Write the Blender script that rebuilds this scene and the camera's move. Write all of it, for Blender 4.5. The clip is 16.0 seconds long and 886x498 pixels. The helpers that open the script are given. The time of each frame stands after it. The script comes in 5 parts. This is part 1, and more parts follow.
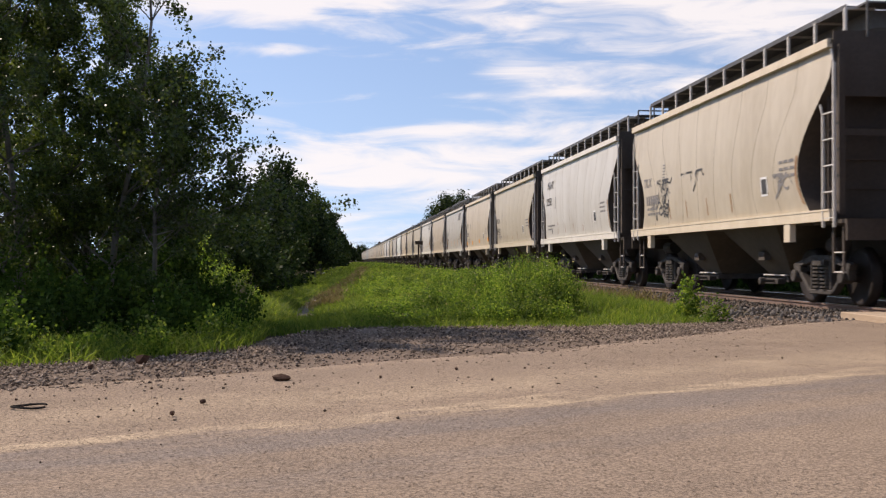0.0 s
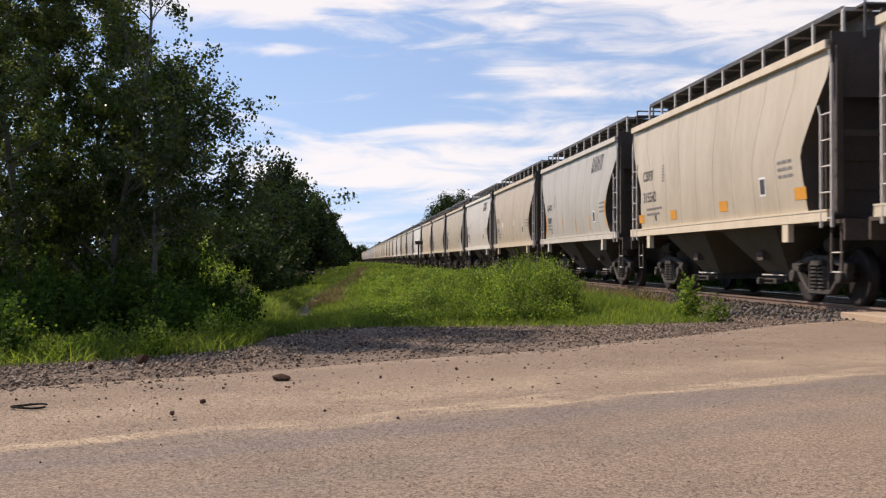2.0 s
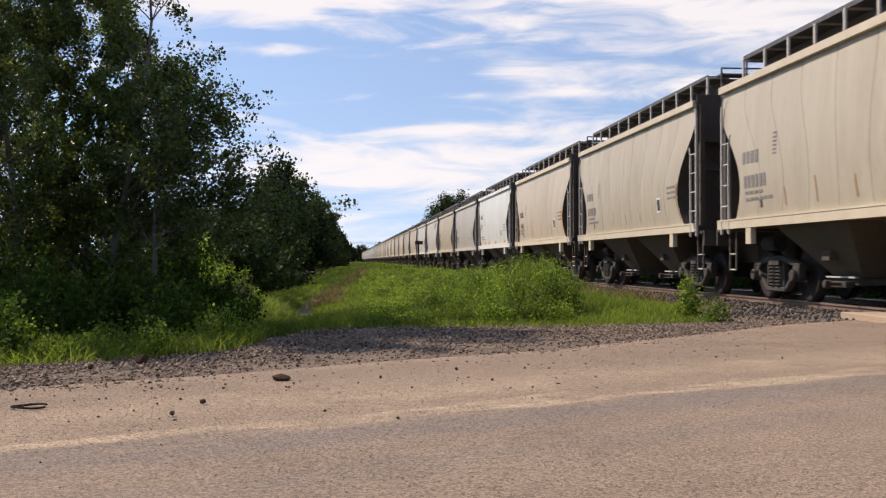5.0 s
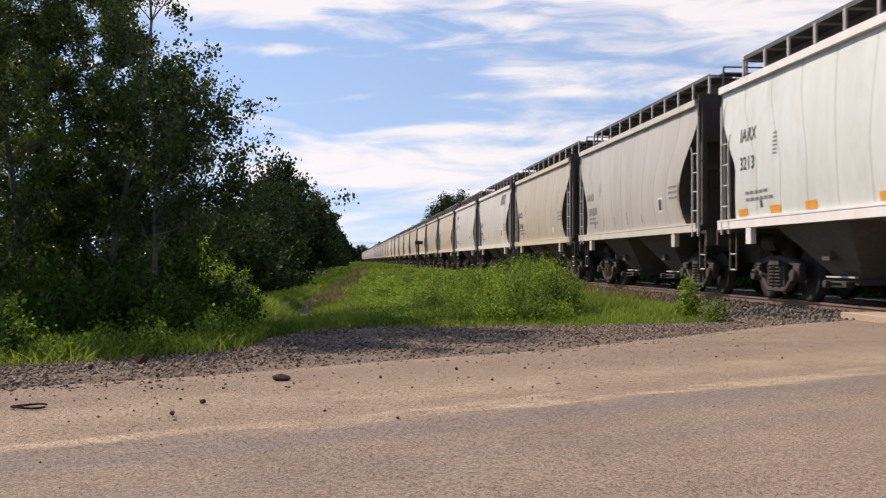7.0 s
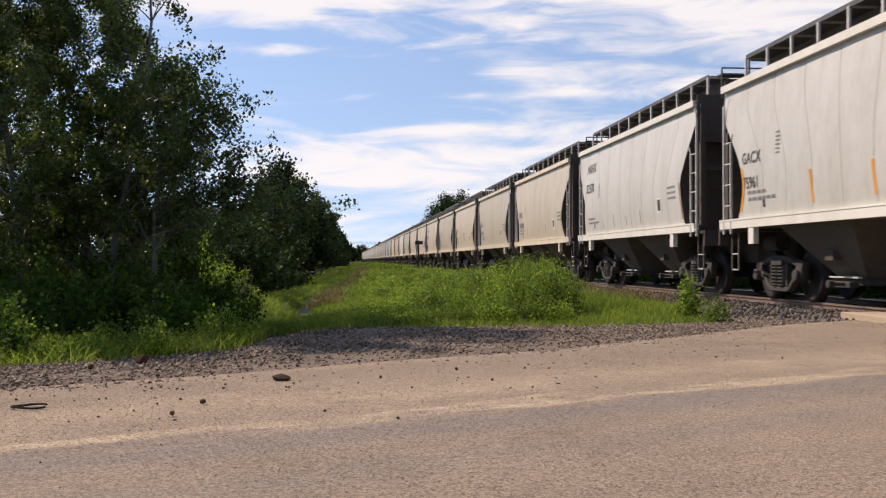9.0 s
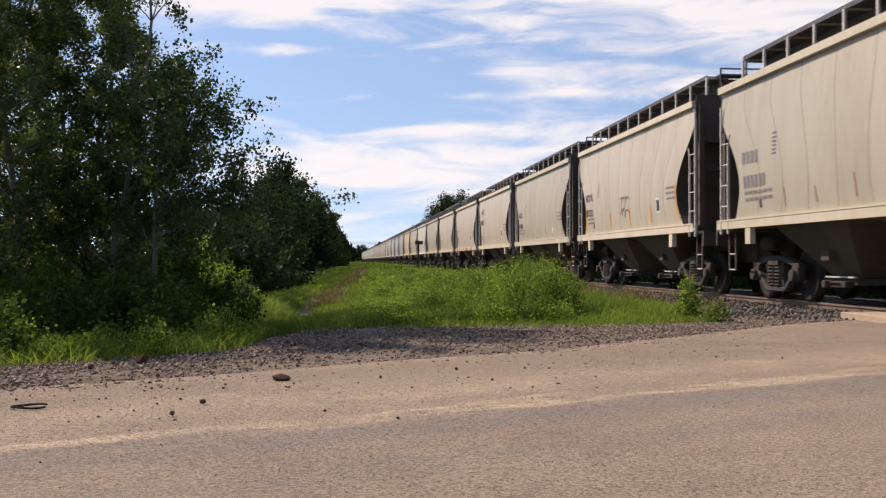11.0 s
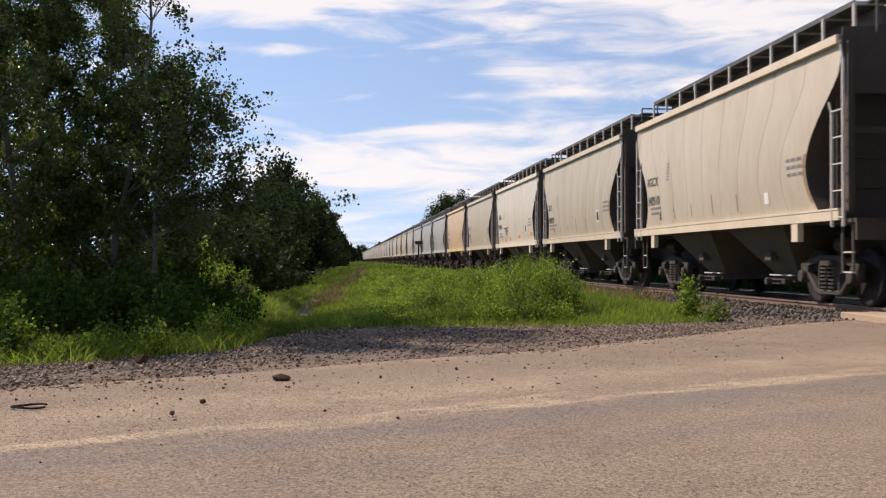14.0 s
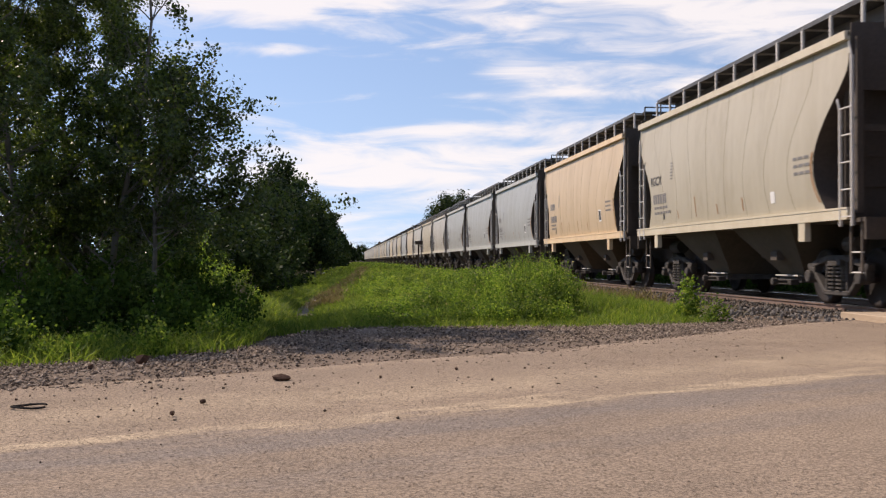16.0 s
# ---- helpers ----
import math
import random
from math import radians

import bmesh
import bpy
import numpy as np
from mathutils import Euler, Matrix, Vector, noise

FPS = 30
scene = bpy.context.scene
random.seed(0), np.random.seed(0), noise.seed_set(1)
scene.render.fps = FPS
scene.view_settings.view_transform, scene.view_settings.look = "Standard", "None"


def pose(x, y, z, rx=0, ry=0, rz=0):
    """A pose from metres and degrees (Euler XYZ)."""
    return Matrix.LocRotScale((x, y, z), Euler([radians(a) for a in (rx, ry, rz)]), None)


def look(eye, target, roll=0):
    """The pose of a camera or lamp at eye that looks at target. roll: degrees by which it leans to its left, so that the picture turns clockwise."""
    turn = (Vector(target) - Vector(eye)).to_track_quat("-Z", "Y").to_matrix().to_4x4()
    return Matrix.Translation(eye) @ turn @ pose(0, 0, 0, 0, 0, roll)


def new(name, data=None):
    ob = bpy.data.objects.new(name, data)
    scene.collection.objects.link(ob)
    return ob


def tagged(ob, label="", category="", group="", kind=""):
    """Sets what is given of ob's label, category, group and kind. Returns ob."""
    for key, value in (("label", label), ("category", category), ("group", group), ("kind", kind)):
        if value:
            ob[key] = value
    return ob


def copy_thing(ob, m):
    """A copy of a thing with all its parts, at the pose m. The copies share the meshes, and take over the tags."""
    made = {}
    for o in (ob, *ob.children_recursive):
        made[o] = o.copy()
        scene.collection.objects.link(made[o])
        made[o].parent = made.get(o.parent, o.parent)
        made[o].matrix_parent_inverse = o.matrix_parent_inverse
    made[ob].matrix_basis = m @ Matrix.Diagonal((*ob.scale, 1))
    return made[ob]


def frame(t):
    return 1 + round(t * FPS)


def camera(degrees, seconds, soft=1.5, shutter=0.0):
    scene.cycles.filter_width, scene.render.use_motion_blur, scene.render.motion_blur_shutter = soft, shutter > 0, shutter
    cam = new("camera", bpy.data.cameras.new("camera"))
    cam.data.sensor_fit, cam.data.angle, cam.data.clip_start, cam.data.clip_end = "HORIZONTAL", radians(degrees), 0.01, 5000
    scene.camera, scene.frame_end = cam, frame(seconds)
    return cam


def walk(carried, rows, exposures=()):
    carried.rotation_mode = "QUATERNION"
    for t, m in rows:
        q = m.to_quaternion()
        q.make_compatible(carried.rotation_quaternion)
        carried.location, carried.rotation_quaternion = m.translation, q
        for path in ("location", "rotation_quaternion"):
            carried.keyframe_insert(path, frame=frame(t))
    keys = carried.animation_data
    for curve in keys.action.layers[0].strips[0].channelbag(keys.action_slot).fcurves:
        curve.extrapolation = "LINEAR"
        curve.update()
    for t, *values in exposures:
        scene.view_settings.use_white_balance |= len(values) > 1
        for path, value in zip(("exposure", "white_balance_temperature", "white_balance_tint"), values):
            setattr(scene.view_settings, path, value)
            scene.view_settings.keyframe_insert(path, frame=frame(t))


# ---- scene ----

# World: road at z = 0, rail tops 0.075 above it; the track runs along +Y, the train comes towards -Y.
# ---------------------------------------------------------------- camera
cam = camera(45.0, 16.0, soft=1.25, shutter=0.12)
EYE = (0.0, 0.0, 0.8)
YAW, PITCH = 5.19, 0.605
CAM_POSE = look(EYE, (math.sin(radians(YAW)), math.cos(radians(YAW)), 0.8 + math.tan(radians(PITCH))))
walk(cam, [(0.0, CAM_POSE), (16.0, CAM_POSE)], exposures=[(0.0, 0.31, 7300, 20), (16.0, 0.31, 7300, 20)])

# ---------------------------------------------------------------- light
SUN_DIR = Vector((-0.57, 0.41, 0.68)).normalized()      # towards the sun


def build_light():
    sun = new("sun", bpy.data.lights.new("sun", "SUN"))
    sun.data.energy, sun.data.angle, sun.data.color = 3.9, radians(0.5), (1.0, 0.93, 0.82)
    sun.matrix_world = look((0, 0, 30), Vector((0, 0, 30)) - SUN_DIR)
    world = bpy.data.worlds.new("sky")
    scene.world = world
    world.use_nodes = True
    nt = world.node_tree
    nt.nodes.clear()
    N, L = nt.nodes.new, nt.links.new

    def math_node(op, a, b=None, c=None, clamp=False):
        n = N("ShaderNodeMath")
        n.operation, n.use_clamp = op, clamp
        for i, v in enumerate((a, b, c)):
            if v is None:
                continue
            if isinstance(v, (int, float)):
                n.inputs[i].default_value = v
            else:
                L(v, n.inputs[i])
        return n.outputs[0]

    sky = N("ShaderNodeTexSky")
    sky.sky_type, sky.sun_disc = "NISHITA", False
    sky.sun_elevation = math.asin(SUN_DIR.z)
    sky.sun_rotation = math.atan2(SUN_DIR.x, SUN_DIR.y)
    sky.air_density, sky.dust_density, sky.ozone_density = 1.0, 0.0, 5.0
    co = N("ShaderNodeTexCoord").outputs["Generated"]
    sep = N("ShaderNodeSeparateXYZ")
    L(co, sep.inputs[0])
    u, v = sep.outputs[0], sep.outputs[2]
    lifted = N("ShaderNodeCombineXYZ")
    L(u, lifted.inputs[0])
    L(sep.outputs[1], lifted.inputs[1])
    L(math_node("ADD", math_node("MULTIPLY", v, 0.64), 0.13), lifted.inputs[2])
    L(lifted.outputs[0], sky.inputs["Vector"])
    comb = N("ShaderNodeCombineXYZ")
    L(math_node("MULTIPLY", u, 9.2), comb.inputs[0])
    L(math_node("MULTIPLY", v, 42.5), comb.inputs[1])
    L(math_node("MULTIPLY", sep.outputs[1], 3.0), comb.inputs[2])
    n1 = N("ShaderNodeTexNoise")
    n1.inputs["Scale"].default_value, n1.inputs["Detail"].default_value, n1.inputs["Roughness"].default_value = 1.0, 9.0, 0.58
    n1.inputs["Distortion"].default_value = 0.6
    L(comb.outputs[0], n1.inputs["Vector"])
    # denser banks of thin cloud: direction, spread, weight
    total = math_node("MULTIPLY", n1.outputs[0], 1.0)
    for cu, cv, su, sv, w in CLOUD_BANKS:
        a = math_node("DIVIDE", math_node("SUBTRACT", u, cu), su)
        b = math_node("DIVIDE", math_node("SUBTRACT", v, cv), sv)
        r2 = math_node("ADD", math_node("MULTIPLY", a, a), math_node("MULTIPLY", b, b))
        g = math_node("POWER", 2.718, math_node("MULTIPLY", r2, -1.0))
        total = math_node("ADD", total, math_node("MULTIPLY", g, w))
    ramp = N("ShaderNodeMapRange")
    ramp.interpolation_type = "SMOOTHSTEP"
    ramp.inputs["From Min"].default_value, ramp.inputs["From Max"].default_value = 0.45, 0.82
    L(total, ramp.inputs["Value"])
    mix = N("ShaderNodeMix")
    mix.data_type = "RGBA"
    L(math_node("MULTIPLY", ramp.outputs[0], 0.84), mix.inputs[0])
    warm = N("ShaderNodeMix")
    warm.data_type, warm.blend_type = "RGBA", "MULTIPLY"
    warm.inputs[0].default_value = 1.0
    warm.inputs[7].default_value = (1.38, 1.28, 1.22, 1)
    L(sky.outputs[0], warm.inputs[6])
    L(warm.outputs[2], mix.inputs[6])
    mix.inputs[7].default_value = (7.85, 8.1, 8.3, 1)
    bg = N("ShaderNodeBackground")
    bg.inputs["Strength"].default_value = 0.1
    L(mix.outputs[2], bg.inputs["Color"])
    out = N("ShaderNodeOutputWorld")
    L(bg.outputs[0], out.inputs["Surface"])


CLOUD_BANKS = [
    (0.06, 0.082, 0.20, 0.022, 0.36),
    (0.34, 0.215, 0.20, 0.045, 0.24),
    (-0.07, 0.240, 0.13, 0.022, 0.36),
    (0.02, 0.240, 0.08, 0.008, 0.16),
    (-0.07, 0.192, 0.06, 0.006, 0.22),
    (0.28, 0.160, 0.12, 0.022, 0.12),
    (0.02, 0.165, 0.14, 0.030, -0.22),
    (0.20, 0.185, 0.10, 0.020, -0.10),
    (0.0, 0.012, 0.6, 0.03, 0.10),
    (0.155, 0.175, 0.035, 0.010, 0.24),
    (0.095, 0.150, 0.05, 0.006, 0.24),
    (0.20, 0.153, 0.05, 0.005, 0.20),
    (0.09, 0.120, 0.09, 0.007, 0.16),
    (0.25, 0.118, 0.12, 0.012, 0.20),
]
build_light()


# ---------------------------------------------------------------- materials
def material(name, colors, scale=3.0, fine=60.0, rough=0.7, metal=0.0, bump=0.3, spread=0.5, tint=False,
             stretch=(1, 1, 1), dist=0.02, island=0.0, spec=0.5, world_space=False):
    """Two scales of noise between two or three colours; tint multiplies by the object's colour."""
    m = bpy.data.materials.new(name)
    m.use_nodes = True
    nt = m.node_tree
    N, L = nt.nodes.new, nt.links.new
    bsdf = nt.nodes["Principled BSDF"]
    tc = N("ShaderNodeTexCoord")
    mp = N("ShaderNodeMapping")
    mp.inputs["Scale"].default_value = stretch
    if world_space:
        L(N("ShaderNodeNewGeometry").outputs["Position"], mp.inputs[0])
    else:
        L(tc.outputs["Object"], mp.inputs[0])
    a, b = N("ShaderNodeTexNoise"), N("ShaderNodeTexNoise")
    for n, s, d in ((a, scale, 5.0), (b, fine, 3.0)):
        n.inputs["Scale"].default_value, n.inputs["Detail"].default_value = s, d
        n.inputs["Roughness"].default_value = 0.6
        L(mp.outputs[0], n.inputs["Vector"])
    add = N("ShaderNodeMix")
    add.data_type = "FLOAT"
    add.inputs[0].default_value = 0.4
    L(a.outputs[0], add.inputs[2])
    L(b.outputs[0], add.inputs[3])
    value = add.outputs[0]
    if island:
        geo = N("ShaderNodeNewGeometry")
        mi = N("ShaderNodeMix")
        mi.data_type = "FLOAT"
        mi.inputs[0].default_value = island
        L(value, mi.inputs[2])
        L(geo.outputs["Random Per Island"], mi.inputs[3])
        value = mi.outputs[0]
    ramp = N("ShaderNodeValToRGB")
    el = ramp.color_ramp.elements
    lo, hi = 0.5 - spread / 2, 0.5 + spread / 2
    if island:
        lo, hi = 0.15, 0.85
    el[0].position, el[1].position = lo, hi
    el[0].color, el[1].color = (*colors[0], 1), (*colors[-1], 1)
    for i, c in enumerate(colors[1:-1], 1):
        e = el.new(lo + (hi - lo) * i / (len(colors) - 1))
        e.color = (*c, 1)
    L(value, ramp.inputs[0])
    col = ramp.outputs[0]
    if tint:
        oi = N("ShaderNodeObjectInfo")
        mm = N("ShaderNodeMix")
        mm.data_type, mm.blend_type = "RGBA", "MULTIPLY"
        mm.inputs[0].default_value = 1.0
        # no two cars are stained alike; rain has drawn the dirt downwards
        shift = N("ShaderNodeMath")
        shift.operation = "MULTIPLY"
        shift.inputs[1].default_value = 40.0
        L(oi.outputs["Random"], shift.inputs[0])
        for n in (a, b):
            n.noise_dimensions = "4D"
            L(shift.outputs[0], n.inputs["W"])
        run = N("ShaderNodeMapping")
        run.inputs["Scale"].default_value = (1, 1.5, 0.2)
        L(tc.outputs["Object"], run.inputs[0])
        drip = N("ShaderNodeTexNoise")
        drip.noise_dimensions = "4D"
        drip.inputs["Scale"].default_value, drip.inputs["Detail"].default_value, drip.inputs["Roughness"].default_value = 1.5, 6.0, 0.65
        L(run.outputs[0], drip.inputs["Vector"])
        L(shift.outputs[0], drip.inputs["W"])
        dirt = N("ShaderNodeValToRGB")
        e = dirt.color_ramp.elements
        e[0].position, e[1].position = 0.36, 0.58
        e[0].color, e[1].color = (0.78, 0.74, 0.68, 1), (1, 1, 1, 1)
        L(drip.outputs[0], dirt.inputs[0])
        dm = N("ShaderNodeMix")
        dm.data_type, dm.blend_type = "RGBA", "MULTIPLY"
        dm.inputs[0].default_value = 0.4
        L(col, dm.inputs[6])
        L(dirt.outputs[0], dm.inputs[7])
        col = dm.outputs[2]
        L(col, mm.inputs[6])
        L(oi.outputs["Color"], mm.inputs[7])
        col = mm.outputs[2]
    L(col, bsdf.inputs["Base Color"])
    bsdf.inputs["Roughness"].default_value = rough
    bsdf.inputs["Metallic"].default_value = metal
    bsdf.inputs["Specular IOR Level"].default_value = spec
    if bump:
        bp = N("ShaderNodeBump")
        bp.inputs["Strength"].default_value, bp.inputs["Distance"].default_value = bump, dist
        L(add.outputs[0], bp.inputs["Height"])
        L(bp.outputs[0], bsdf.inputs["Normal"])
    return m


def leaf_material(name, colors, through_color, rough=0.6, mixed=0.3, spec=0.25, vary=0.8, patch=0.0):
    """Leaves: lit from both sides, colour by leaf."""
    m = material(name, colors, scale=1.2, fine=20, rough=rough, bump=0.0, island=0.7, spec=spec)
    nt = m.node_tree
    bsdf = nt.nodes["Principled BSDF"]
    # each plant or limb a little lighter, darker, greener or drier
    old = bsdf.inputs["Base Color"].links[0].from_socket
    oi = nt.nodes.new("ShaderNodeObjectInfo")
    ramp = nt.nodes.new("ShaderNodeValToRGB")
    el = ramp.color_ramp.elements
    el[0].color, el[1].color = (0.55, 0.60, 0.55, 1), (1.25, 1.35, 1.0, 1)
    mul = nt.nodes.new("ShaderNodeMix")
    mul.data_type, mul.blend_type = "RGBA", "MULTIPLY"
    mul.inputs[0].default_value = vary
    nt.links.new(oi.outputs["Random"], ramp.inputs[0])
    nt.links.new(old, mul.inputs[6])
    nt.links.new(ramp.outputs[0], mul.inputs[7])
    col = mul.outputs[2]
    if patch:
        # drier and fresher, darker and lighter stands
        pn = nt.nodes.new("ShaderNodeTexNoise")
        pn.inputs["Scale"].default_value, pn.inputs["Detail"].default_value, pn.inputs["Roughness"].default_value = 0.9, 4.0, 0.65
        nt.links.new(nt.nodes.new("ShaderNodeNewGeometry").outputs["Position"], pn.inputs["Vector"])
        pr = nt.nodes.new("ShaderNodeValToRGB")
        pe = pr.color_ramp.elements
        pe[0].position, pe[1].position = 0.36, 0.64
        pe[0].color, pe[1].color = (0.6, 0.68, 0.6, 1), (1.2, 1.25, 1.0, 1)
        pm = nt.nodes.new("ShaderNodeMix")
        pm.data_type, pm.blend_type = "RGBA", "MULTIPLY"
        pm.inputs[0].default_value = patch
        nt.links.new(pn.outputs[0], pr.inputs[0])
        nt.links.new(col, pm.inputs[6])
        nt.links.new(pr.outputs[0], pm.inputs[7])
        col = pm.outputs[2]
    nt.links.new(col, bsdf.inputs["Base Color"])
    tr = nt.nodes.new("ShaderNodeBsdfTranslucent")
    # light through a leaf follows the leaf's own colour
    glow = nt.nodes.new("ShaderNodeMix")
    glow.data_type, glow.blend_type = "RGBA", "MULTIPLY"
    glow.inputs[0].default_value = 1.0
    glow.inputs[7].default_value = (*[t / c for t, c in zip(through_color, colors[1])], 1)
    nt.links.new(col, glow.inputs[6])
    nt.links.new(glow.outputs[2], tr.inputs[0])
    mx = nt.nodes.new("ShaderNodeMixShader")
    mx.inputs[0].default_value = mixed
    nt.links.new(bsdf.outputs[0], mx.inputs[1])
    nt.links.new(tr.outputs[0], mx.inputs[2])
    nt.links.new(mx.outputs[0], nt.nodes["Material Output"].inputs["Surface"])
    return m


def road_material():
    """Asphalt with embedded stones, tan dust that lies in drifts along the road, and darker wheel tracks."""
    m = material("asphalt", [(0.20, 0.157, 0.122), (0.325, 0.255, 0.193)], 1.3, 85, 0.95, bump=0.55, dist=0.012, spec=0.1)
    nt = m.node_tree
    N, L = nt.nodes.new, nt.links.new
    bsdf = nt.nodes["Principled BSDF"]
    old = bsdf.inputs["Base Color"].links[0].from_socket
    mp = N("ShaderNodeMapping")
    mp.vector_type = "TEXTURE"
    mp.inputs["Rotation"].default_value = (0, 0, math.atan(0.514))
    L(N("ShaderNodeTexCoord").outputs["Object"], mp.inputs[0])
    sep = N("ShaderNodeSeparateXYZ")
    L(mp.outputs[0], sep.inputs[0])

    def mth(op, a, b):
        n = N("ShaderNodeMath")
        n.operation = op
        for k, v in enumerate((a, b)):
            if isinstance(v, (int, float)):
                n.inputs[k].default_value = v
            else:
                L(v, n.inputs[k])
        return n.outputs[0]

    st = N("ShaderNodeMapping")
    st.inputs["Scale"].default_value = (0.45, 1.6, 1)
    L(mp.outputs[0], st.inputs[0])
    wav = N("ShaderNodeTexNoise")
    wav.inputs["Scale"].default_value, wav.inputs["Detail"].default_value, wav.inputs["Roughness"].default_value = 1.6, 7.0, 0.68
    L(st.outputs[0], wav.inputs["Vector"])
    patch = N("ShaderNodeTexNoise")
    patch.inputs["Scale"].default_value, patch.inputs["Detail"].default_value, patch.inputs["Roughness"].default_value = 1.7, 6.0, 0.7
    L(mp.outputs[0], patch.inputs["Vector"])
    ragged = mth("ADD", sep.outputs[1], mth("MULTIPLY", mth("SUBTRACT", wav.outputs[0], 0.5), 1.3))

    def band(center, width):
        d = mth("DIVIDE", mth("SUBTRACT", ragged, center), width)
        return mth("POWER", 2.718, mth("MULTIPLY", mth("MULTIPLY", d, d), -1.0))

    speck = N("ShaderNodeTexNoise")
    speck.inputs["Scale"].default_value, speck.inputs["Detail"].default_value, speck.inputs["Roughness"].default_value = 75.0, 4.0, 0.8
    L(N("ShaderNodeTexCoord").outputs["Object"], speck.inputs["Vector"])
    dust = mth("ADD", mth("MULTIPLY", band(4.96, 0.12), 0.8), mth("MULTIPLY", band(5.8, 0.47), 0.45))
    tracks = mth("ADD", mth("MULTIPLY", band(4.52, 0.27), 0.6), mth("MULTIPLY", band(3.7, 0.16), 0.3))
    dust = mth("MULTIPLY", dust, mth("MULTIPLY", mth("POWER", patch.outputs[0], 2.0), 3.6))
    col = old
    for fac, c in ((tracks, (0.19, 0.17, 0.16, 1)), (dust, (0.44, 0.35, 0.25, 1))):
        mx = N("ShaderNodeMix")
        mx.data_type = "RGBA"
        mx.clamp_factor = True
        L(fac, mx.inputs[0])
        L(col, mx.inputs[6])
        mx.inputs[7].default_value = c
        col = mx.outputs[2]
    # light and dark stones in the surface
    ramp = N("ShaderNodeValToRGB")
    el = ramp.color_ramp.elements
    el[0].position, el[1].position = 0.38, 0.62
    el[0].color, el[1].color = (0.5, 0.49, 0.49, 1), (1.5, 1.47, 1.42, 1)
    L(speck.outputs[0], ramp.inputs[0])
    mx = N("ShaderNodeMix")
    mx.data_type, mx.blend_type = "RGBA", "MULTIPLY"
    mx.inputs[0].default_value = 1.0
    L(col, mx.inputs[6])
    L(ramp.outputs[0], mx.inputs[7])
    L(mx.outputs[2], bsdf.inputs["Base Color"])
    return m


M_PAINT = material("hopper_paint", [(0.80, 0.775, 0.74), (0.95, 0.945, 0.935), (1, 1, 1)], 0.55, 6, 0.5, bump=0.04, tint=True,
                   stretch=(1, 1, 0.5), spread=0.4)
M_TRIM = material("trim_paint", [(0.82, 0.78, 0.73), (1, 1, 0.98)], 1.5, 25, 0.55, bump=0.05, tint=True)
# grimy paint with the shade under the body put in; roofs share it
M_UNDER = material("shaded_hopper_paint", [(0.08, 0.072, 0.064), (0.215, 0.2, 0.185)], 0.9, 12, 0.8, bump=0.1, tint=True)
# grimy steel; the shade on the car ends is put into its colour
M_END = material("grimy_shaded_steel", [(0.045, 0.034, 0.027), (0.10, 0.078, 0.062)], 1.4, 20, 0.85, bump=0.1)
M_GRATE = material("galvanised_grating", [(0.06, 0.058, 0.055), (0.16, 0.155, 0.15)], 6, 90, 0.6, 0.5, bump=0.15)
M_LADDER = material("ladder_paint", [(0.42, 0.39, 0.35), (0.68, 0.65, 0.6)], 5, 60, 0.6, bump=0.05)
M_TRUCK = material("cast_steel", [(0.016, 0.013, 0.012), (0.10, 0.088, 0.078)], 4, 40, 0.8, 0.15, bump=0.3)
M_SPRING = material("spring_steel", [(0.05, 0.042, 0.036), (0.16, 0.14, 0.12)], 4, 40, 0.6, 0.3, bump=0.2)
M_WHEEL = material("wheel_steel", [(0.010, 0.008, 0.007), (0.032, 0.022, 0.018)], 4, 40, 0.65, 0.3, bump=0.2)
M_INK = material("stencil_ink", [(0.02, 0.02, 0.022), (0.09, 0.09, 0.09)], 7, 60, 0.7, bump=0.0)
M_FADED = material("faded_ink", [(0.13, 0.125, 0.12), (0.27, 0.255, 0.245)], 7, 60, 0.75, bump=0.0)
M_ORANGE = material("orange_tape", [(0.62, 0.24, 0.02), (0.80, 0.38, 0.05)], 5, 40, 0.5, bump=0.0)
M_RED = material("faded_red", [(0.42, 0.14, 0.07), (0.56, 0.24, 0.14)], 5, 40, 0.7, bump=0.0)
M_MARKER = material("rusty_red_paint", [(0.16, 0.035, 0.025), (0.30, 0.07, 0.05)], 6, 60, 0.8, bump=0.2)
M_RUST = material("rust_streak", [(0.26, 0.13, 0.06), (0.42, 0.25, 0.13)], 5, 40, 0.9, bump=0.1)
M_WHITE = material("white_paint", [(0.7, 0.69, 0.66), (0.85, 0.84, 0.82)], 5, 40, 0.6, bump=0.0)
M_SEAM = material("weld_seam", [(0.36, 0.33, 0.29), (0.66, 0.63, 0.58)], 2, 20, 0.7, bump=0.05, tint=True)
M_GRAVEL = material("gravel", [(0.085, 0.066, 0.053), (0.18, 0.138, 0.107), (0.30, 0.232, 0.18)], 1.1, 26, 0.95, bump=1.0, dist=0.03, spec=0.08)
M_STONE = material("dark_stone", [(0.045, 0.026, 0.019), (0.13, 0.08, 0.058)], 6, 40, 0.9, bump=0.4, spec=0.08)
M_RUBBER = material("black_rubber", [(0.008, 0.008, 0.008), (0.022, 0.02, 0.02)], 8, 60, 0.9, bump=0.1, spec=0.1)
M_CHIP = material("road_chip", [(0.2, 0.16, 0.125), (0.30, 0.24, 0.185), (0.46, 0.38, 0.30)], 4, 50, 0.9, bump=0.2, island=0.8, spec=0.08)
M_PEBBLE = material("pebble", [(0.08, 0.062, 0.05), (0.20, 0.155, 0.12), (0.40, 0.32, 0.25)], 4, 50, 0.9, bump=0.3, island=0.8, spec=0.08)
